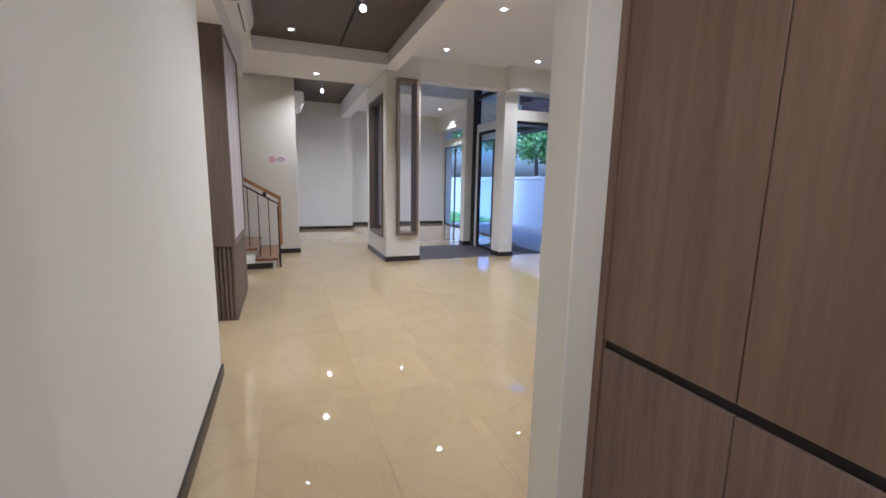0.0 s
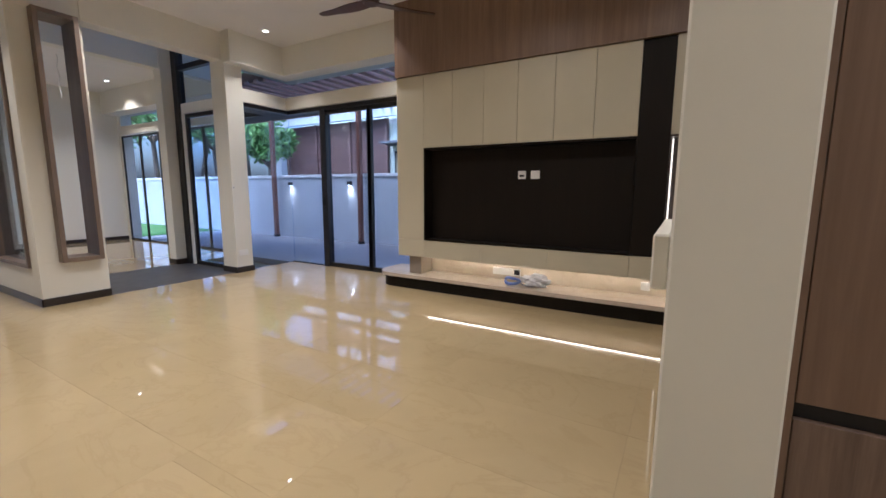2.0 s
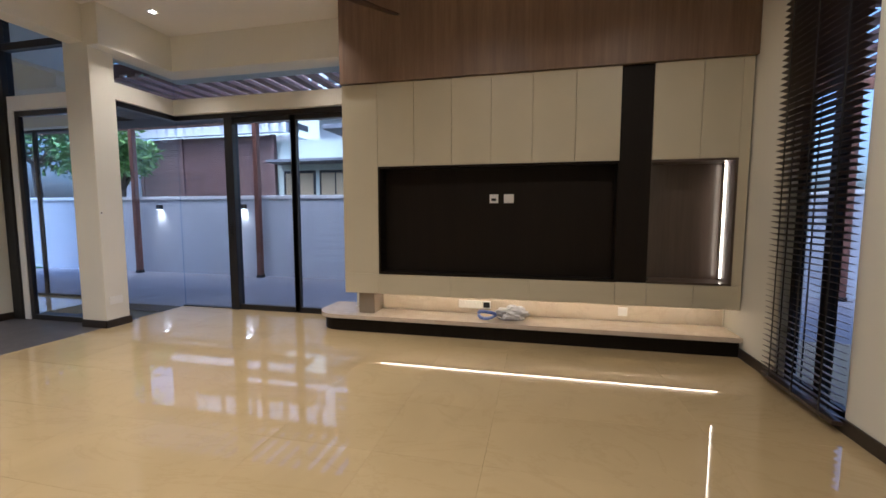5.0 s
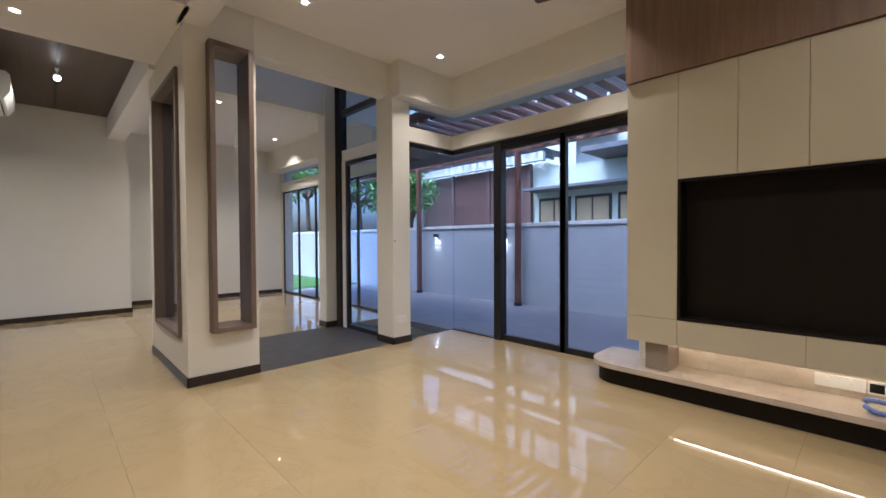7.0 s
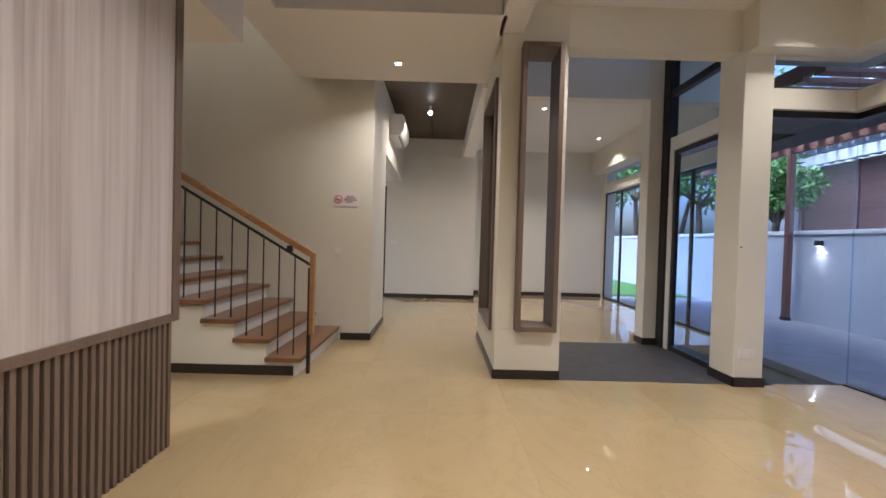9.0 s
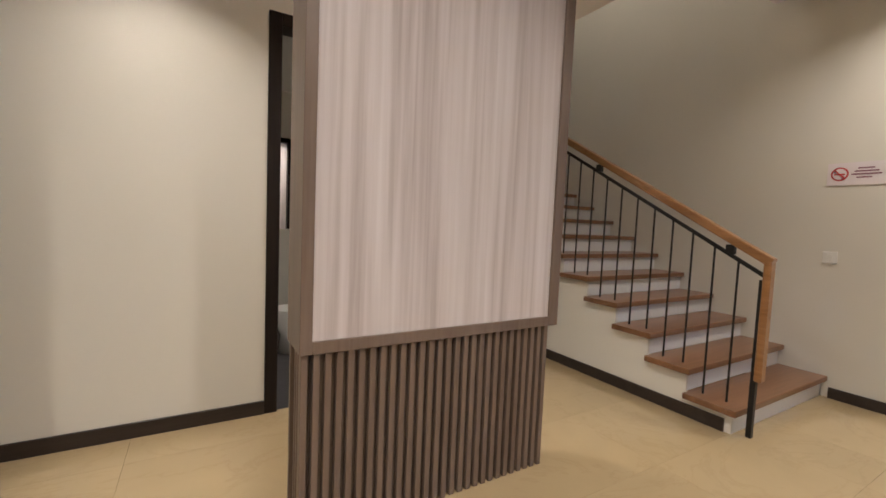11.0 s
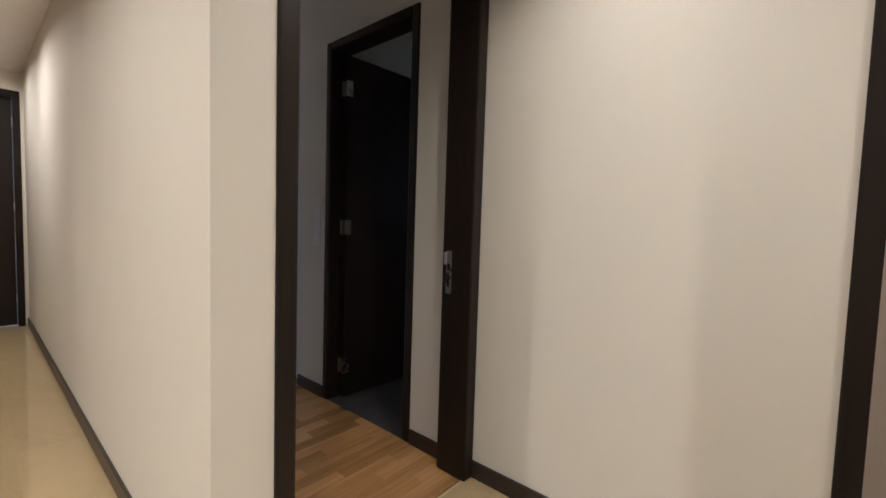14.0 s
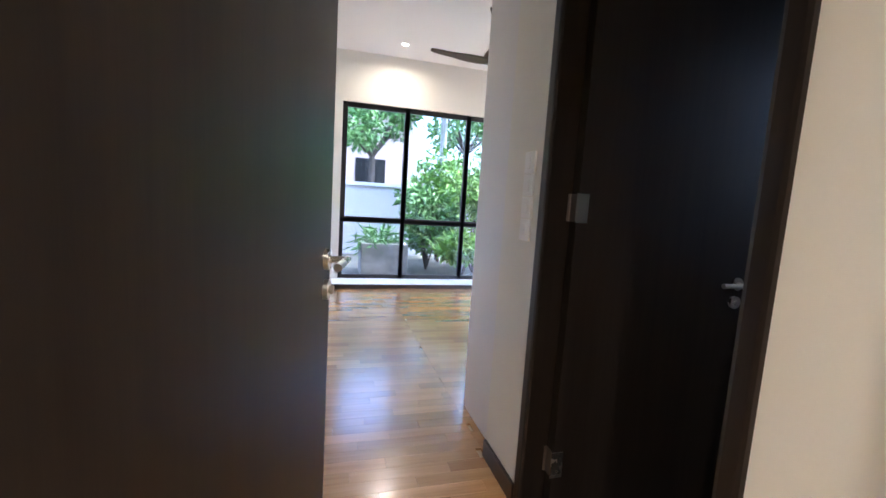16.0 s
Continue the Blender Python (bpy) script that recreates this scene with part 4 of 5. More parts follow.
m = Matrix.Translation((0.058, 8.8765, 1.745)) @ Matrix.Rotation(radians(45), 4, "Y")
add_box(bm, -0.046, -0.0006, -0.0045, 0.046, 0.0006, 0.0045, m=m)
part("symbol", bm, RED, sign)
for x0, x1, z in ((0.16, 0.25, 1.785), (0.14, 0.275, 1.762), (0.125, 0.29, 1.740), (0.155, 0.24, 1.716)):
    pbox("text_bar", sign, INK, x0, 8.8825, z - 0.005, x1, 8.8838, z + 0.005)

# plastic bag with a blue cable on the ledge
bag = thing("plastic_bag", (4.72, 3.12, 0.188), "crumpled clear plastic bag of cable on the stone ledge", "plastic bag")
bm = bmesh.new()
bmesh.ops.create_icosphere(bm, subdivisions=4, radius=1)
for v in bm.verts:
    k = 0.78 + 0.42 * noise.fractal(v.co * 1.7, 1.0, 2.0, 5)
    v.co = Vector((4.72 + v.co.x * 0.10 * k, 3.08 + v.co.y * 0.19 * k, 0.262 + max(-0.07, v.co.z * 0.085 * k)))
part("bag", bm, PLASTICBAG, bag)
BLUE = plain("blue_sleeve", (0.16, 0.24, 0.62), 0.35, var=0.1)
GREY = plain("grey_cable", (0.25, 0.25, 0.29), 0.5)
for name, mat, cy, ry, r0 in (("blue_sleeve", BLUE, 3.34, 0.09, 0.017), ("cable", GREY, 3.12, 0.13, 0.009)):
    bm = bmesh.new()
    pts = [Vector((4.68 + 0.035 * math.sin(a * 2 + 1), cy + ry * math.cos(a), 0.24 + 0.035 * math.sin(a))) for a in [i * 0.45 for i in range(14)]]
    for a, b in zip(pts, pts[1:]):
        add_rod(bm, a, b, r0, 8)
    part(name, bm, mat, bag, "blue plastic sleeve" if mat is BLUE else "grey looped cable")

# venetian blind
blind = thing("venetian_blind", (3.68, 1.13, 0.05), "dark timber venetian blind lowered over the tall window", "window blind")
pbox("head_rail", blind, BLIND, 3.27, 1.085, 3.10, 4.08, 1.16, 3.16, bev=0.003)
pbox("bottom_rail", blind, BLIND, 3.27, 1.095, 0.05, 4.08, 1.15, 0.075, bev=0.003)
slat_bm = bmesh.new()
add_box(slat_bm, -0.40, -0.025, -0.0015, 0.40, 0.025, 0.0015)
first = None
for i in range(70):
    z = 0.10 + i * 0.0428
    m = Matrix.Translation((3.675, 1.122, z)) @ Matrix.Rotation(radians(18), 4, "X")
    if first is None:
        first = part("slat", slat_bm, BLIND, blind)
        first.matrix_parent_inverse = Matrix.Translation(-Vector(blind.location))
        first.matrix_basis = m
    else:
        s = first.copy()
        scene.collection.objects.link(s)
        s.matrix_basis = m
for x in (3.40, 3.68, 3.96):
    pbox("ladder_cord", blind, BLACK, x - 0.008, 1.096, 0.07, x + 0.008, 1.0975, 3.1)
    pbox("ladder_cord", blind, BLACK, x - 0.008, 1.147, 0.07, x + 0.008, 1.1485, 3.1)

# ---- bedroom and wet rooms ----
ward = thing("wardrobe", (-2.4, 1.8, 0), "tall white wardrobe end beside the bathroom door", "wardrobe")
pbox("side_panel", ward, WARD, -1.512, 1.545, 0, -1.49, 2.035, 3.075, bev=0.001)
pbox("body", ward, WARD, -3.6, 1.60, 0.05, -1.512, 2.03, 3.075)
for i in range(4):
    pbox("door", ward, WARD, -3.6 + i * 0.522 + 0.002, 1.575, 0.06, -3.6 + (i + 1) * 0.522 - 0.002, 1.598, 3.07, bev=0.001)

wc = thing("toilet", (-2.65, 5.5, 0), "white ceramic toilet with its lid raised", "toilet")
bm = bmesh.new()
for k, (r, z, sy) in enumerate(((0.13, 0.0, 1.3), (0.12, 0.16, 1.25), (0.185, 0.38, 1.3))):
    ring = [bm.verts.new((-2.65 + r * math.cos(a), 5.42 + r * sy * math.sin(a), z)) for a in [i * math.tau / 20 for i in range(20)]]
    if k:
        for i in range(20):
            bm.faces.new((prev[i], prev[(i + 1) % 20], ring[(i + 1) % 20], ring[i]))
    else:
        bm.faces.new(ring[::-1])
    prev = ring
bm.faces.new(prev)
part("bowl", bm, CERAMIC, wc, smooth=True)
pbox("tank", wc, CERAMIC, -2.84, 5.66, 0.36, -2.46, 5.84, 0.74, bev=0.015)
bm = bmesh.new()
m = Matrix.Translation((-2.65, 5.42, 0.395)) @ Matrix.Diagonal((0.19, 0.245, 0.02, 1))
bmesh.ops.create_cone(bm, cap_ends=True, segments=24, radius1=1, radius2=0.95, depth=1, matrix=m)
part("seat", bm, WHITE, wc)
bm = bmesh.new()
m = Matrix.Translation((-2.65, 5.60, 0.60)) @ Matrix.Rotation(radians(80), 4, "X") @ Matrix.Diagonal((0.18, 0.22, 0.015, 1))
bmesh.ops.create_cone(bm, cap_ends=True, segments=24, radius1=1, radius2=0.95, depth=1, matrix=m)
part("lid", bm, WHITE, wc)
mirror = thing("bathroom_mirror", (-3.58, 5.4, 1.2), "frameless wall mirror in the toilet", "mirror")
MIRROR = plain("mirror_silver", (0.85, 0.86, 0.86), 0.02, 1.0, var=0.0, relief=0)
pbox("mirror_glass", mirror, MIRROR, -3.6, 4.75, 1.1, -3.592, 5.9, 2.1)
wire = thing("pendant_wire", (3.36, 11.0, 3.2), "bare pendant wire looped under the dining ceiling", "wire")
bm = bmesh.new()
pts = [Vector((3.36 + 0.012 * math.sin(i * 1.3), 11.0, 3.5 - i * 0.06)) for i in range(13)]
for q, r in zip(pts, pts[1:]):
    add_rod(bm, q, r, 0.006, 6)
part("wire", bm, WHITE, wire)

# ---- outside ----
sbox("ground", plain("earth", (0.13, 0.12, 0.09), 0.95, var=0.3, scale=2, relief=0.4), -400, -400, -0.6, 400, 400, -0.14, label="bare earth round the house")
sbox("patio", PATIO, 5.28, -3.0, -0.13, 8.0, 14.4, -0.035, label="pinkish grey paved patio along the house")
sbox("lawn", GRASS, 5.5, 14.4, -0.13, 8.0, 26.0, -0.02, label="bright green turf beside the wall")
smany("wall_boundary", FENCE, [(8.0, -6, -0.2, 8.16, 26.2, 1.20), (8.012, -6, 1.20, 8.16, 26.2, 1.215), (8.0, -6, 1.215, 8.16, 26.2, 1.56), (5.0, 26.0, -0.2, 8.16, 26.2, 1.7)], "pale grey rendered boundary wall")
sbox("wall_coping", plain("coping", (0.68, 0.68, 0.68), 0.8, var=0.06), 7.97, -6, 1.56, 8.2, 26.2, 1.635, label="flat concrete coping", bev=0.006)
for y in (-1.6, 3.4, 8.34, 11.38):
    ob = thing("timber_post", (7.82, y, -0.035), "square red-brown timber post of the pergola", "post", "pergola posts")
    pbox("shaft", ob, TIMBER, 7.77, y - 0.05, -0.035, 7.87, y + 0.05, 3.05, bev=0.006)
    pbox("shoe", ob, BLACK, 7.762, y - 0.058, -0.035, 7.878, y + 0.058, 0.03)
perg = thing("pergola", (6.6, 6, 3.05), "red-brown timber pergola of close slats over the patio", "pergola")
for x, z in ((5.46, 3.25), (7.82, 3.05)):
    pbox("beam", perg, PERGOLA, x - 0.04, -2.5, z, x + 0.04, 14.0, z + 0.15, bev=0.004)
for i in range(58):
    y = -2.4 + i * 0.28
    pbox("slat", perg, PERGOLA, 5.42, y - 0.068, 3.20, 8.05, y + 0.068, 3.25)
smany("eave", plain("dark_eave", (0.075, 0.062, 0.058), 0.7, var=0.1), [(5.34, 4.6, 2.58, 5.80, 14.2, 2.68), (4.36, 7.72, 2.58, 5.34, 8.4, 2.68)], "dark thin canopy over the doors")
for y in (10.90, 8.79):
    ob = thing("wall_lamp", (7.98, y, 1.385), "small dark downward wall lamp, lit", "wall lamp", "patio wall lamps")
    pbox("housing", ob, BLACK, 7.90, y - 0.045, 1.355, 8.0, y + 0.045, 1.455, bev=0.006)
    pbox("lens", ob, BULB, 7.915, y - 0.03, 1.351, 7.985, y + 0.03, 1.355, label="glowing lens")
    d = bpy.data.lights.new("wall_lamp_light", "AREA")
    d.size, d.energy, d.color, d.spread = 0.06, 0.55, (1, 0.85, 0.65), radians(110)
    lo = new("wall_lamp_light", d)
    lo.matrix_world = look((7.94, y, 1.345), (7.97, y, 0.3))

# neighbouring house across the wall
nb = thing("neighbour_house", (15, 11, 0), "grey neighbouring house with louvred screens and flat eaves", "house")
NWALL = plain("neighbour_render", (0.50, 0.53, 0.54), 0.8, var=0.06, scale=0.8)
NPALE = plain("neighbour_pale_render", (0.48, 0.54, 0.48), 0.8, var=0.06, scale=0.8)
NROOF = plain("neighbour_roof", (0.12, 0.13, 0.15), 0.7, var=0.15)
NTRIM = plain("neighbour_trim", (0.62, 0.65, 0.70), 0.6, var=0.05)
NLOUV = wood("neighbour_louvre", (0.085, 0.045, 0.042), (0.15, 0.085, 0.075), "y", 6, 0.6)
pbox("wall", nb, NPALE, 13.4, -4.0, -0.2, 20.0, 11.9, 3.75)
pbox("wall", nb, NWALL, 13.8, -4.0, 3.75, 20.0, 10.3, 7.6)
pbox("wall", nb, NWALL, 14.6, 11.9, -0.2, 20.0, 17.6, 4.2)
pbox("pillar", nb, NTRIM, 13.0, 17.5, -0.2, 13.5, 17.95, 4.0)
pbox("roof", nb, NROOF, 12.0, 4.0, 3.78, 14.2, 9.2, 3.92, bev=0.02)
pbox("roof", nb, NROOF, 12.6, 4.0, 2.93, 13.6, 11.6, 3.02, bev=0.01)
pbox("fascia", nb, NTRIM, 12.9, 11.0, 3.95, 13.05, 18.6, 4.25, bev=0.01)
pbox("fascia", nb, NTRIM, 12.9, 8.9, 4.6, 13.9, 13.5, 4.72, bev=0.01)
for i in range(20):
    pbox("rafter", nb, NROOF, 12.6, 11.2 + i * 0.38, 4.26, 14.6, 11.29 + i * 0.38, 4.46)
for i in range(42):
    z = 1.1 + i * 0.068
    pbox("louvre", nb, NLOUV, 13.25, 11.75, z, 13.30, 17.3, z + 0.05)
pbox("screen_back", nb, NLOUV, 13.33, 11.7, 0.9, 13.37, 17.4, 3.95)
for y in (11.75, 13.6, 15.5, 17.3):
    pbox("screen_post", nb, NLOUV, 13.20, y - 0.06, 0, 13.34, y + 0.06, 3.95)
# Pale paint here keeps the bright sky tone above the rafters
pbox("upper_wall", nb, NPALE, 17.0, 10.3, 4.0, 20.0, 20.5, 6.4)
# Brown band and windows placed and toned to suit the floor's reflection
pbox("upper_cladding", nb, NLOUV, 17.0, 10.3, 6.4, 20.0, 20.5, 9.45, label="brown band toned for its reflection in the marble floor")
for y in (10.9, 12.6, 14.3, 16.0, 17.7):
    w = pbox("upper_window", nb, NROOF, 16.93, y, 7.5, 16.99, y + 1.3, 9.2, bev=0.005)
    for k in range(11):
        pbox("louvre_blade", w, NTRIM, 16.86, y + 0.06, 7.58 + k * 0.145, 16.93, y + 1.24, 7.66 + k * 0.145)
    for u in (y - 0.03, y + 1.25):
        pbox("casing", w, NTRIM, 16.88, u, 7.45, 16.94, u + 0.08, 9.25)
WGLOW = glow("lit_room_window", (0.34, 0.26, 0.15), 0.03)
for a, b in ((10.25, 11.45), (8.9, 10.1), (7.5, 8.7), (6.1, 7.3)):
    w = pbox("window", nb, BLACK, 13.36, a, 1.2, 13.42, b, 2.72, bev=0.005)
    bm = bmesh.new()
    add_box(bm, 13.352, a + 0.08, 1.28, 13.358, (a + b) / 2 - 0.03, 2.62)
    add_box(bm, 13.352, (a + b) / 2 + 0.03, 1.28, 13.358, b - 0.08, 2.62)
    part("pane", bm, WGLOW, w, "warmly lit window")
for i in range(3):
    pbox("balcony_rail", nb, NTRIM, 12.9, 6.2, 4.72 + 0.3 * i, 12.96, 10.2, 4.76 + 0.3 * i)
for a in (6.2, 7.5, 8.8, 10.1):
    pbox("balcony_post", nb, NTRIM, 12.9, a - 0.03, 4.6, 12.96, a + 0.03, 5.6)
pbox("balcony_window", nb, BLACK, 13.76, 6.6, 4.75, 13.82, 9.9, 6.9)


def leaves(name, parent, centres, n, size, material, seed, stretch=2.4, droop=0.35):
    """Loose leaves, each a small folded blade, scattered in and on some lumps."""
    rng = np.random.default_rng(seed)
    verts, faces = [], []
    c = np.array(centres, float)
    w = c[:, 3] ** 2
    pick = rng.choice(len(c), n, p=w / w.sum())
    d = rng.normal(size=(n, 3))
    d /= np.linalg.norm(d, axis=1)[:, None]
    rad = c[pick, 3] * (0.45 + 0.6 * rng.random(n))
    pos = c[pick, :3] + d * rad[:, None] * np.array([1, 1, 0.8])
    for i in range(n):
        a = rng.normal(size=3) + d[i] * 0.8 + np.array([0, 0, -droop])
        a /= np.linalg.norm(a)
        b = np.cross(a, rng.normal(size=3))
        b /= np.linalg.norm(b)
        u = np.cross(a, b)
        s = size * (0.6 + 0.8 * rng.random())
        p = pos[i]
        k = len(verts)
        verts += [p, p + a * s * 0.5 + b * s / stretch * 0.5 + u * s * 0.08, p + a * s, p + a * s * 0.5 - b * s / stretch * 0.5 + u * s * 0.08]
        faces += [(k, k + 1, k + 2), (k, k + 2, k + 3)]
    me = bpy.data.meshes.new(name)
    me.from_pydata([tuple(v) for v in verts], [], faces)
    me.materials.append(material)
    ob = new(name, me)
    ob.parent = parent
    ob.matrix_parent_inverse = Matrix.Translation(-Vector(parent.location))
    return ob


def leaf_material(name, dark, light):
    m, nt, b = nodes_of(name)
    g = nt.nodes.new("ShaderNodeNewGeometry")
    nt.links.new(ramp(nt, g.outputs["Random Per Island"], [(0.0, dark), (1.0, light)]), b.inputs["Base Color"])
    b.inputs["Roughness"].default_value = 0.5
    b.inputs["Transmission Weight"].default_value = 0.0
    b.inputs["Subsurface Weight"].default_value = 0.0
    return m


LEAF = leaf_material("tree_leaves", (0.05, 0.13, 0.025), (0.20, 0.38, 0.10))
FRESH = leaf_material("fresh_leaves", (0.10, 0.24, 0.03), (0.30, 0.48, 0.08))


def tree(x, y, h, r, seed, label, n=2600, size=0.22):
    ob = thing("tree", (x, y, -0.14), label, "tree", "trees behind the wall")
    rng = np.random.default_rng(seed)
    bm = bmesh.new()
    lean = rng.normal(size=2) * 0.25
    fork = Vector((x + lean[0], y + lean[1], h * 0.55))
    add_rod(bm, (x, y, -0.14), fork, 0.13, 9, 0.085)
    lumps = []
    for k in range(9):
        a = k * 2.4 + rng.random()
        e = fork + Vector((math.cos(a) * r * (0.35 + 0.5 * rng.random()), math.sin(a) * r * (0.35 + 0.5 * rng.random()), h * (0.06 + 0.38 * rng.random())))
        add_rod(bm, fork - Vector((0, 0, 0.2 * rng.random())), e, 0.05, 7, 0.015)
        lumps.append((*e, r * (0.26 + 0.22 * rng.random())))
    part("trunk", bm, BARK, ob)
    leaves("crown", ob, lumps, n, size, LEAF, seed)
    return ob


for i, (x, y, h, r) in enumerate(((10.2, 17.6, 5.2, 2.2), (9.6, 21.0, 6.0, 2.5), (11.8, 22.5, 6.5, 2.8), (9.2, 25.0, 5.5, 2.4), (12.5, 19.0, 6.5, 2.4), (6.0, 29.0, 6.0, 2.8), (10.0, 14.6, 3.6, 1.2))):
    tree(x, y, h, r, 11 + i, "leafy green tree behind the boundary wall")

# garden before the bedroom window
sbox("wall_garden", plain("garden_wall", (0.66, 0.64, 0.63), 0.85, var=0.08), -9.0, -6.2, -0.2, 1.0, -6.0, 1.45, label="pale garden wall")
sbox("wall_garden_coping", plain("garden_coping", (0.72, 0.72, 0.74), 0.8), -9.0, -6.25, 1.45, 1.0, -5.95, 1.53, label="pale coping on the garden wall")
gh = thing("garden_house", (-2, -14, 0), "pale pink house behind the garden wall", "house")
pbox("wall", gh, plain("pink_render", (0.62, 0.48, 0.42), 0.85, var=0.06), -3.6, -16, -0.2, 3.0, -12, 4.4)
pbox("roof", gh, NROOF, -4.0, -16.4, 4.4, 3.4, -11.6, 4.6, bev=0.03)
for x in (-2.6, -0.6):
    pbox("window", gh, BLACK, x, -12.03, 1.2, x + 1.1, -11.97, 2.6, bev=0.01)
planter = thing("planter", (-1.6, -3.6, -0.14), "rough grey stone planter in the garden", "planter")
bm = bmesh.new()
for d in ((-2.0, -4.0, -0.14, -1.2, -3.92, 0.42), (-2.0, -3.32, -0.14, -1.2, -3.24, 0.42), (-2.0, -3.92, -0.14, -1.92, -3.32, 0.42), (-1.28, -3.92, -0.14, -1.2, -3.32, 0.42)):
    add_box(bm, *d, bev=0.012)
part("box", bm, plain("rough_stone", (0.30, 0.27, 0.23), 0.9, var=0.3, scale=6, relief=0.6), planter)
leaves("foliage", planter, [(-1.6, -3.6, 0.45, 0.3), (-1.35, -3.5, 0.4, 0.25)], 260, 0.22, LEAF, 5, 5.0)


def shrub(x, y, h, r, seed, label, n=900, size=0.16, mat=None, stretch=2.4):
    ob = thing("shrub", (x, y, -0.14), label, "shrub", "garden shrubs")
    rng = np.random.default_rng(seed)
    bm = bmesh.new()
    lumps = []
    for k in range(7):
        a = k * 2.4
        e = Vector((x + math.cos(a) * r * 0.6 * rng.random(), y + math.sin(a) * r * 0.6 * rng.random(), h * (0.3 + 0.55 * rng.random())))
        add_rod(bm, (x, y, -0.14), e, 0.022, 6, 0.008)
        lumps.append((*e, r * (0.4 + 0.3 * rng.random())))
    part("stems", bm, BARK, ob)
    leaves("foliage", ob, lumps, n, size, mat or LEAF, seed, stretch)
    return ob


for i, (x, y, h, r, n) in enumerate(((-2.5, -4.0, 1.5, 0.7, 1500), (-3.4, -3.8, 2.0, 0.8, 1800), (-4.4, -4.2, 2.4, 0.9, 1500), (-3.0, -5.0, 2.3, 0.8, 1500), (-5.2, -3.4, 1.6, 0.7, 900), (-2.9, -3.0, 0.6, 0.45, 700))):
    shrub(x, y, h, r, 40 + i, "dense green garden shrub", n, mat=FRESH if i % 2 else LEAF)
fern = thing("fern", (-2.75, -3.1, -0.14), "bright yellow-green fern with long fronds", "fern")
bm = bmesh.new()
rng = np.random.default_rng(3)
for k in range(16):
    a, up, ln = k * 0.83, 0.9 + 0.5 * rng.random(), 0.55 + 0.25 * rng.random()
    prev = None
    for i in range(6):
        s = i / 5
        c = Vector((-2.75 + math.cos(a) * ln * s, -3.1 + math.sin(a) * ln * s, 0.1 + up * ln * s - 0.55 * ln * s * s))
        w = 0.055 * math.sin(math.pi * (0.15 + 0.8 * s)) + 0.004
        side = Vector((-math.sin(a), math.cos(a), 0.15)) * w
        q = [bm.verts.new(c - side), bm.verts.new(c + Vector((0, 0, -0.01))), bm.verts.new(c + side)]
        if prev:
            bm.faces.new((prev[0], prev[1], q[1], q[0]))
            bm.faces.new((prev[1], prev[2], q[2], q[1]))
        prev = q
part("fronds", bm, FRESH, fern)
for i, (x, y, h, r) in enumerate(((-1.8, -8.6, 4.4, 1.5), (-4.6, -8.6, 5.0, 1.7), (-7.0, -8.0, 4.6, 1.8))):
    tree(x, y, h, r, 70 + i, "leafy green tree behind the garden wall", 2600, 0.2)
palm = thing("palm", (-3.05, -5.3, -0.14), "slim pale palm trunk among the shrubs", "palm")
bm = bmesh.new()
for i in range(14):
    add_rod(bm, (-3.05, -5.3, -0.14 + i * 0.3), (-3.05, -5.3, 0.16 + i * 0.3), 0.075, 12, 0.068)
part("trunk", bm, plain("palm_bark", (0.42, 0.40, 0.36), 0.8, var=0.2, scale=6), palm)
leaves("crown", palm, [(-3.05, -5.3, 4.1, 0.9)], 500, 0.5, LEAF, 9, 7.0, 0.9)

# ---- floor pieces ----
def laid(parent, material, name, rects, thick=0.012):
    """Flat pieces on a bed, alike ones on one mesh."""
    kinds = {}
    for x0, y0, x1, y1 in rects:
        w, d = round(x1 - x0, 3), round(y1 - y0, 3)
        if w < 0.02 or d < 0.02:
            continue
        if (w, d) not in kinds:
            bm = bmesh.new()
            add_box(bm, -w / 2, -d / 2, -thick, w / 2, d / 2, 0)
            me = bpy.data.meshes.new(name)
            bm.to_mesh(me)
            bm.free()
            me.materials.append(material)
            kinds[(w, d)] = me
        ob = new(name, kinds[(w, d)])
        ob.parent = parent
        ob.location = ((x0 + x1) / 2, (y0 + y1) / 2, 0)


def grid_over(x0, y0, x1, y1, ox, oy, w, d, gap, stagger=0.0):
    out = []
    i0, i1 = math.floor((x0 - ox) / w), math.ceil((x1 - ox) / w)
    for i in range(i0, i1):
        off = oy + (stagger * i % 1.0) * d
        for j in range(math.floor((y0 - off) / d), math.ceil((y1 - off) / d)):
            a, b = max(x0, ox + i * w), max(y0, off + j * d)
            c, e = min(x1, ox + (i + 1) * w), min(y1, off + (j + 1) * d)
            if c - a > 0.03 and e - b > 0.03:
                out.append((a + gap / 2, b + gap / 2, c - gap / 2, e - gap / 2))
    return out


FLOOR = bpy.data.objects["floor"]
tiles = []
for r in ((WX, -1.6, 1.2, RY), (1.2, 1.07, 5.22, RY), (-2.6, RY, 5.22, 7.54), (-2.6, 7.54, 2.46, 12.9), (2.46, 9.06, 5.36, 13.85), (2.0, 12.9, 2.46, 13.85), (4.33, 7.54, 5.22, 7.6)):
    tiles += grid_over(*r, 0.06, 0.65, 0.61, 1.22, 0.0012)
laid(FLOOR, MARBLE, "marble_slab", tiles)
sbox("threshold", MARBLE, 2.46, 7.535, -0.1, 4.06, 7.54, 0.001)
def blocks_over(x0, y0, x1, y1):
    return [(b, a, e, c) for a, b, c, e in grid_over(y0, x0, y1, x1, 0.03, 0.11, 0.075, 0.45, 0.0008, 0.37)]


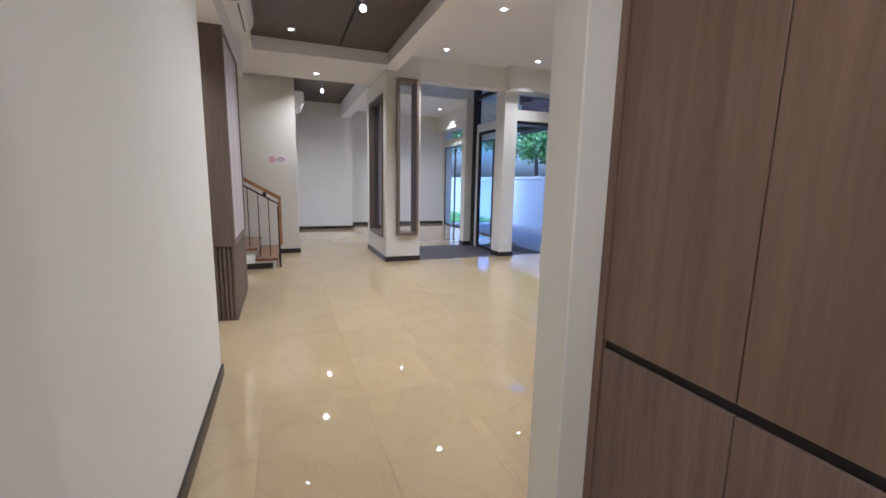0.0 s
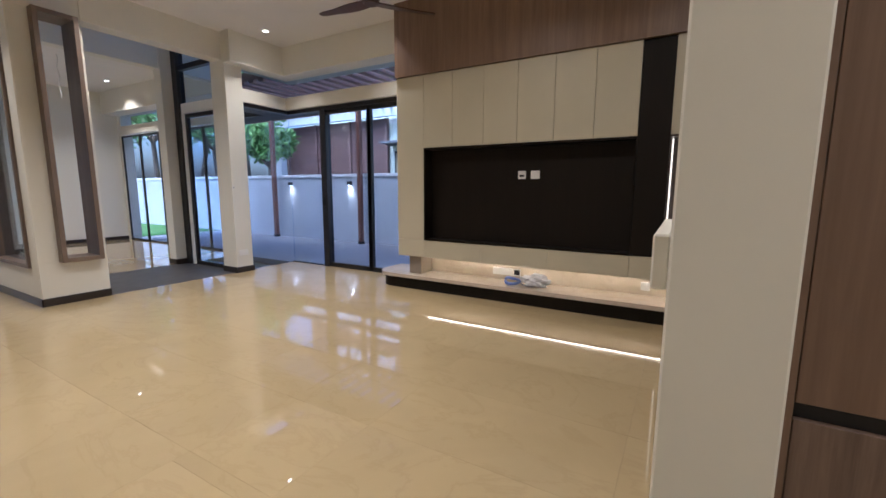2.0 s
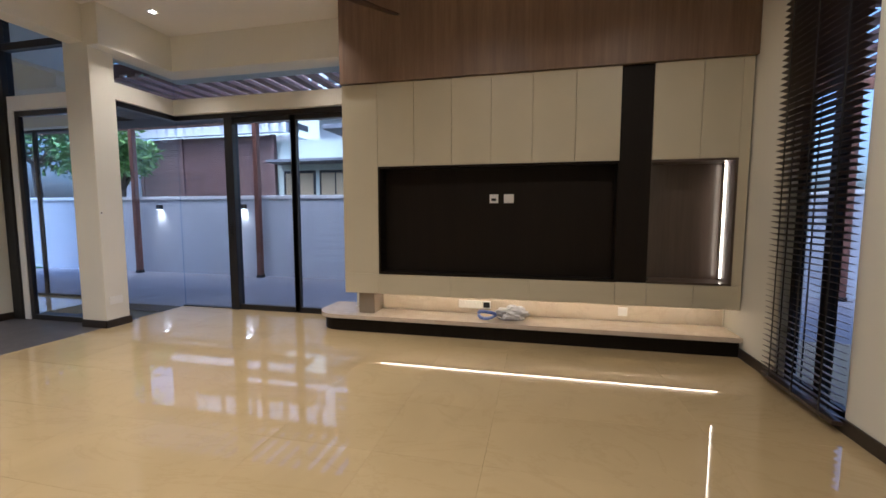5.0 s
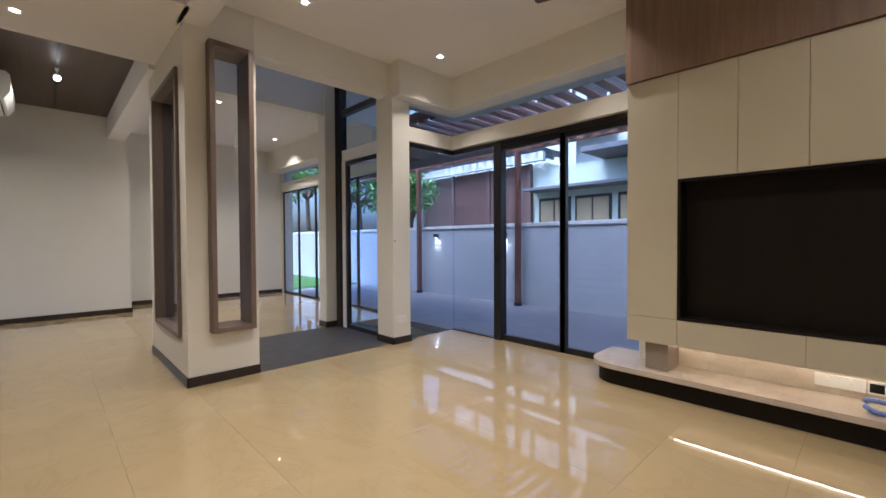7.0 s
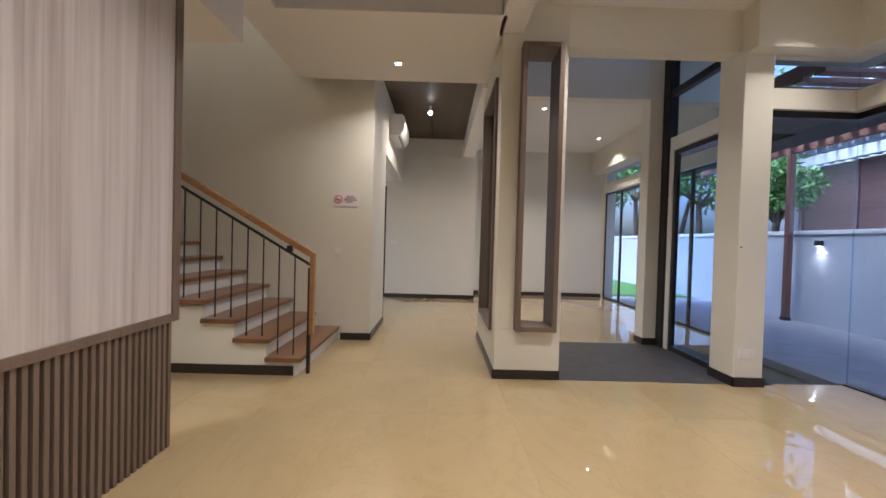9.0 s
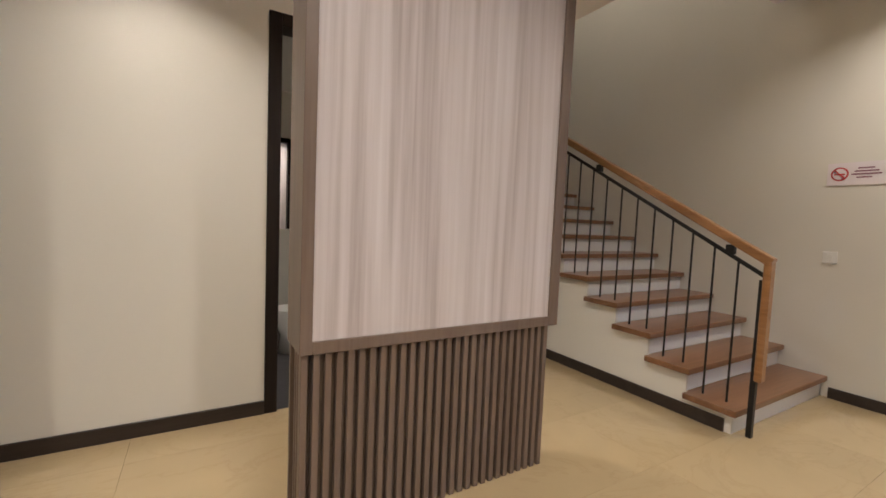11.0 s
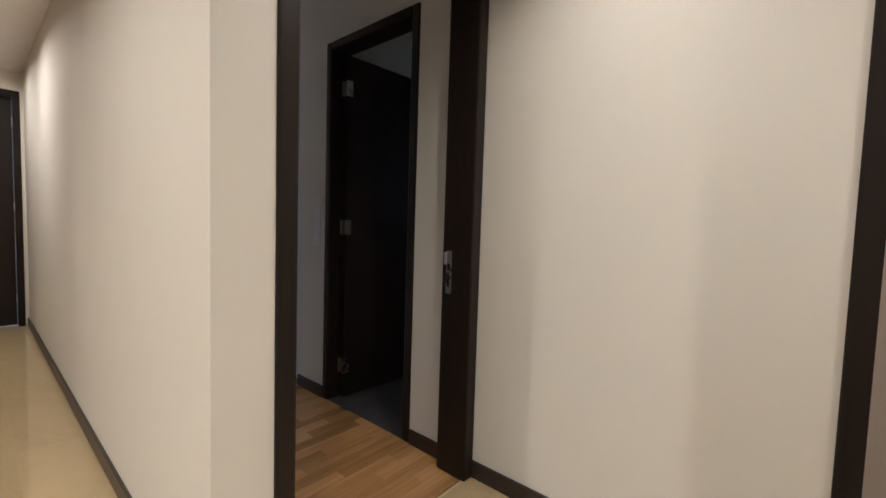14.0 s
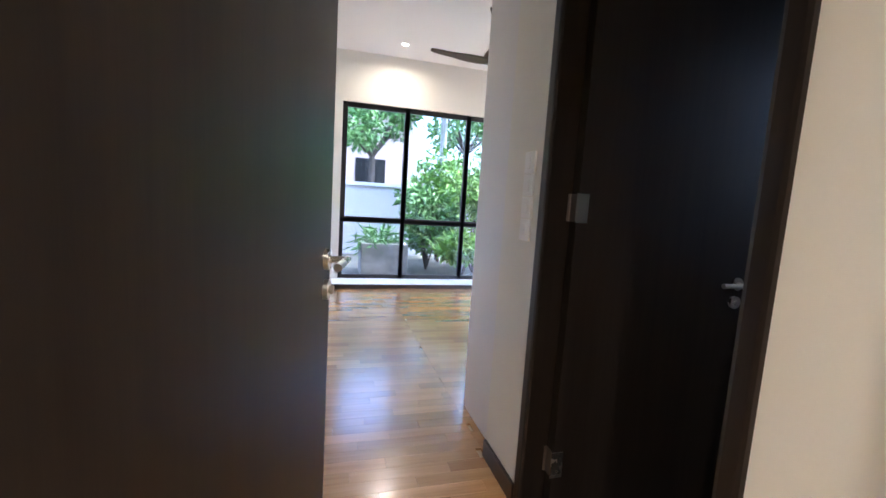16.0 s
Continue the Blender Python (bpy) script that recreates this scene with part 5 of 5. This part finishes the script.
planks = blocks_over(-1.44, -2.0, WX - 0.15, RY - 0.02)
planks.sort(key=lambda q: -q[1])
PFLOOR = bpy.data.objects["bedroom_floor"]
laid(PFLOOR, PARQUET, "parquet_block", planks[:300])
rest = planks[300:] + blocks_over(-5.4, -2.0, -1.44, 2.3)
verts, faces = [], []
for x0, y0, x1, y1 in rest:
    k = len(verts)
    verts += [(x0, y0, 0), (x1, y0, 0), (x1, y1, 0), (x0, y1, 0), (x0, y0, -0.01), (x1, y0, -0.01), (x1, y1, -0.01), (x0, y1, -0.01)]
    faces += [(k, k + 1, k + 2, k + 3), (k, k + 4, k + 5, k + 1), (k + 1, k + 5, k + 6, k + 2), (k + 2, k + 6, k + 7, k + 3), (k + 3, k + 7, k + 4, k)]
me = bpy.data.meshes.new("parquet_blocks")
me.from_pydata(verts, [], faces)
me.materials.append(PARQUET_FAR)
far = new("parquet_blocks", me)
far.parent = PFLOOR
tagged(far, kind="stuff")

# ---- lamps ----
# Wider spread at y 3.4 and 1.9 is added to brighten the walnut panel
for x, y in ((2.71, 6.99), (4.36, 6.95), (2.78, 5.3), (4.40, 5.2), (2.78, 3.4), (2.78, 1.9)):
    lamp(x, y, 3.43, 2.4 if x > 4 else 3.6, 95 if x > 4 else (112 if y > 4 else 150))
lamp(0.83, 8.27, SOF - 0.02, 4.6, 140)
for x, y, z in ((1.1, 5.3, 3.18), (1.1, 3.35, 3.18), (1.12, 10.48, 3.32)):
    lamp(x, y, z, 6.5 if y > 9 else 6.5, 150 if y > 9 else 130)
# Added corridor light from an unseen fitting
lamp(0.45, 0.3, 2.71, 4.0, 160)
lamp(-0.85, 4.4, 2.71, 2.1, 125, 0.15)
# Added fill lamp standing in for daylight from upstairs
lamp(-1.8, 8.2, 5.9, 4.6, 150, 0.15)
# Added light behind the screen, source unseen
lamp(-0.9, 5.9, 2.71, 3.0, 130)
for x, y in ((3.0, 10.6), (3.0, 12.4), (4.6, 12.4)):
    lamp(x, y, 3.48, 3.4, 110)
# Added light for the corridor end, source unseen
lamp(0.3, -0.9, 2.71, 2.0, 165)
# Fill added in the toilet room, with no fitting of its own
lamp(-2.5, 5.2, 2.58, 0.8)
lamp(-1.5, -1.50, 3.06, 1.2, 160, 0.07)
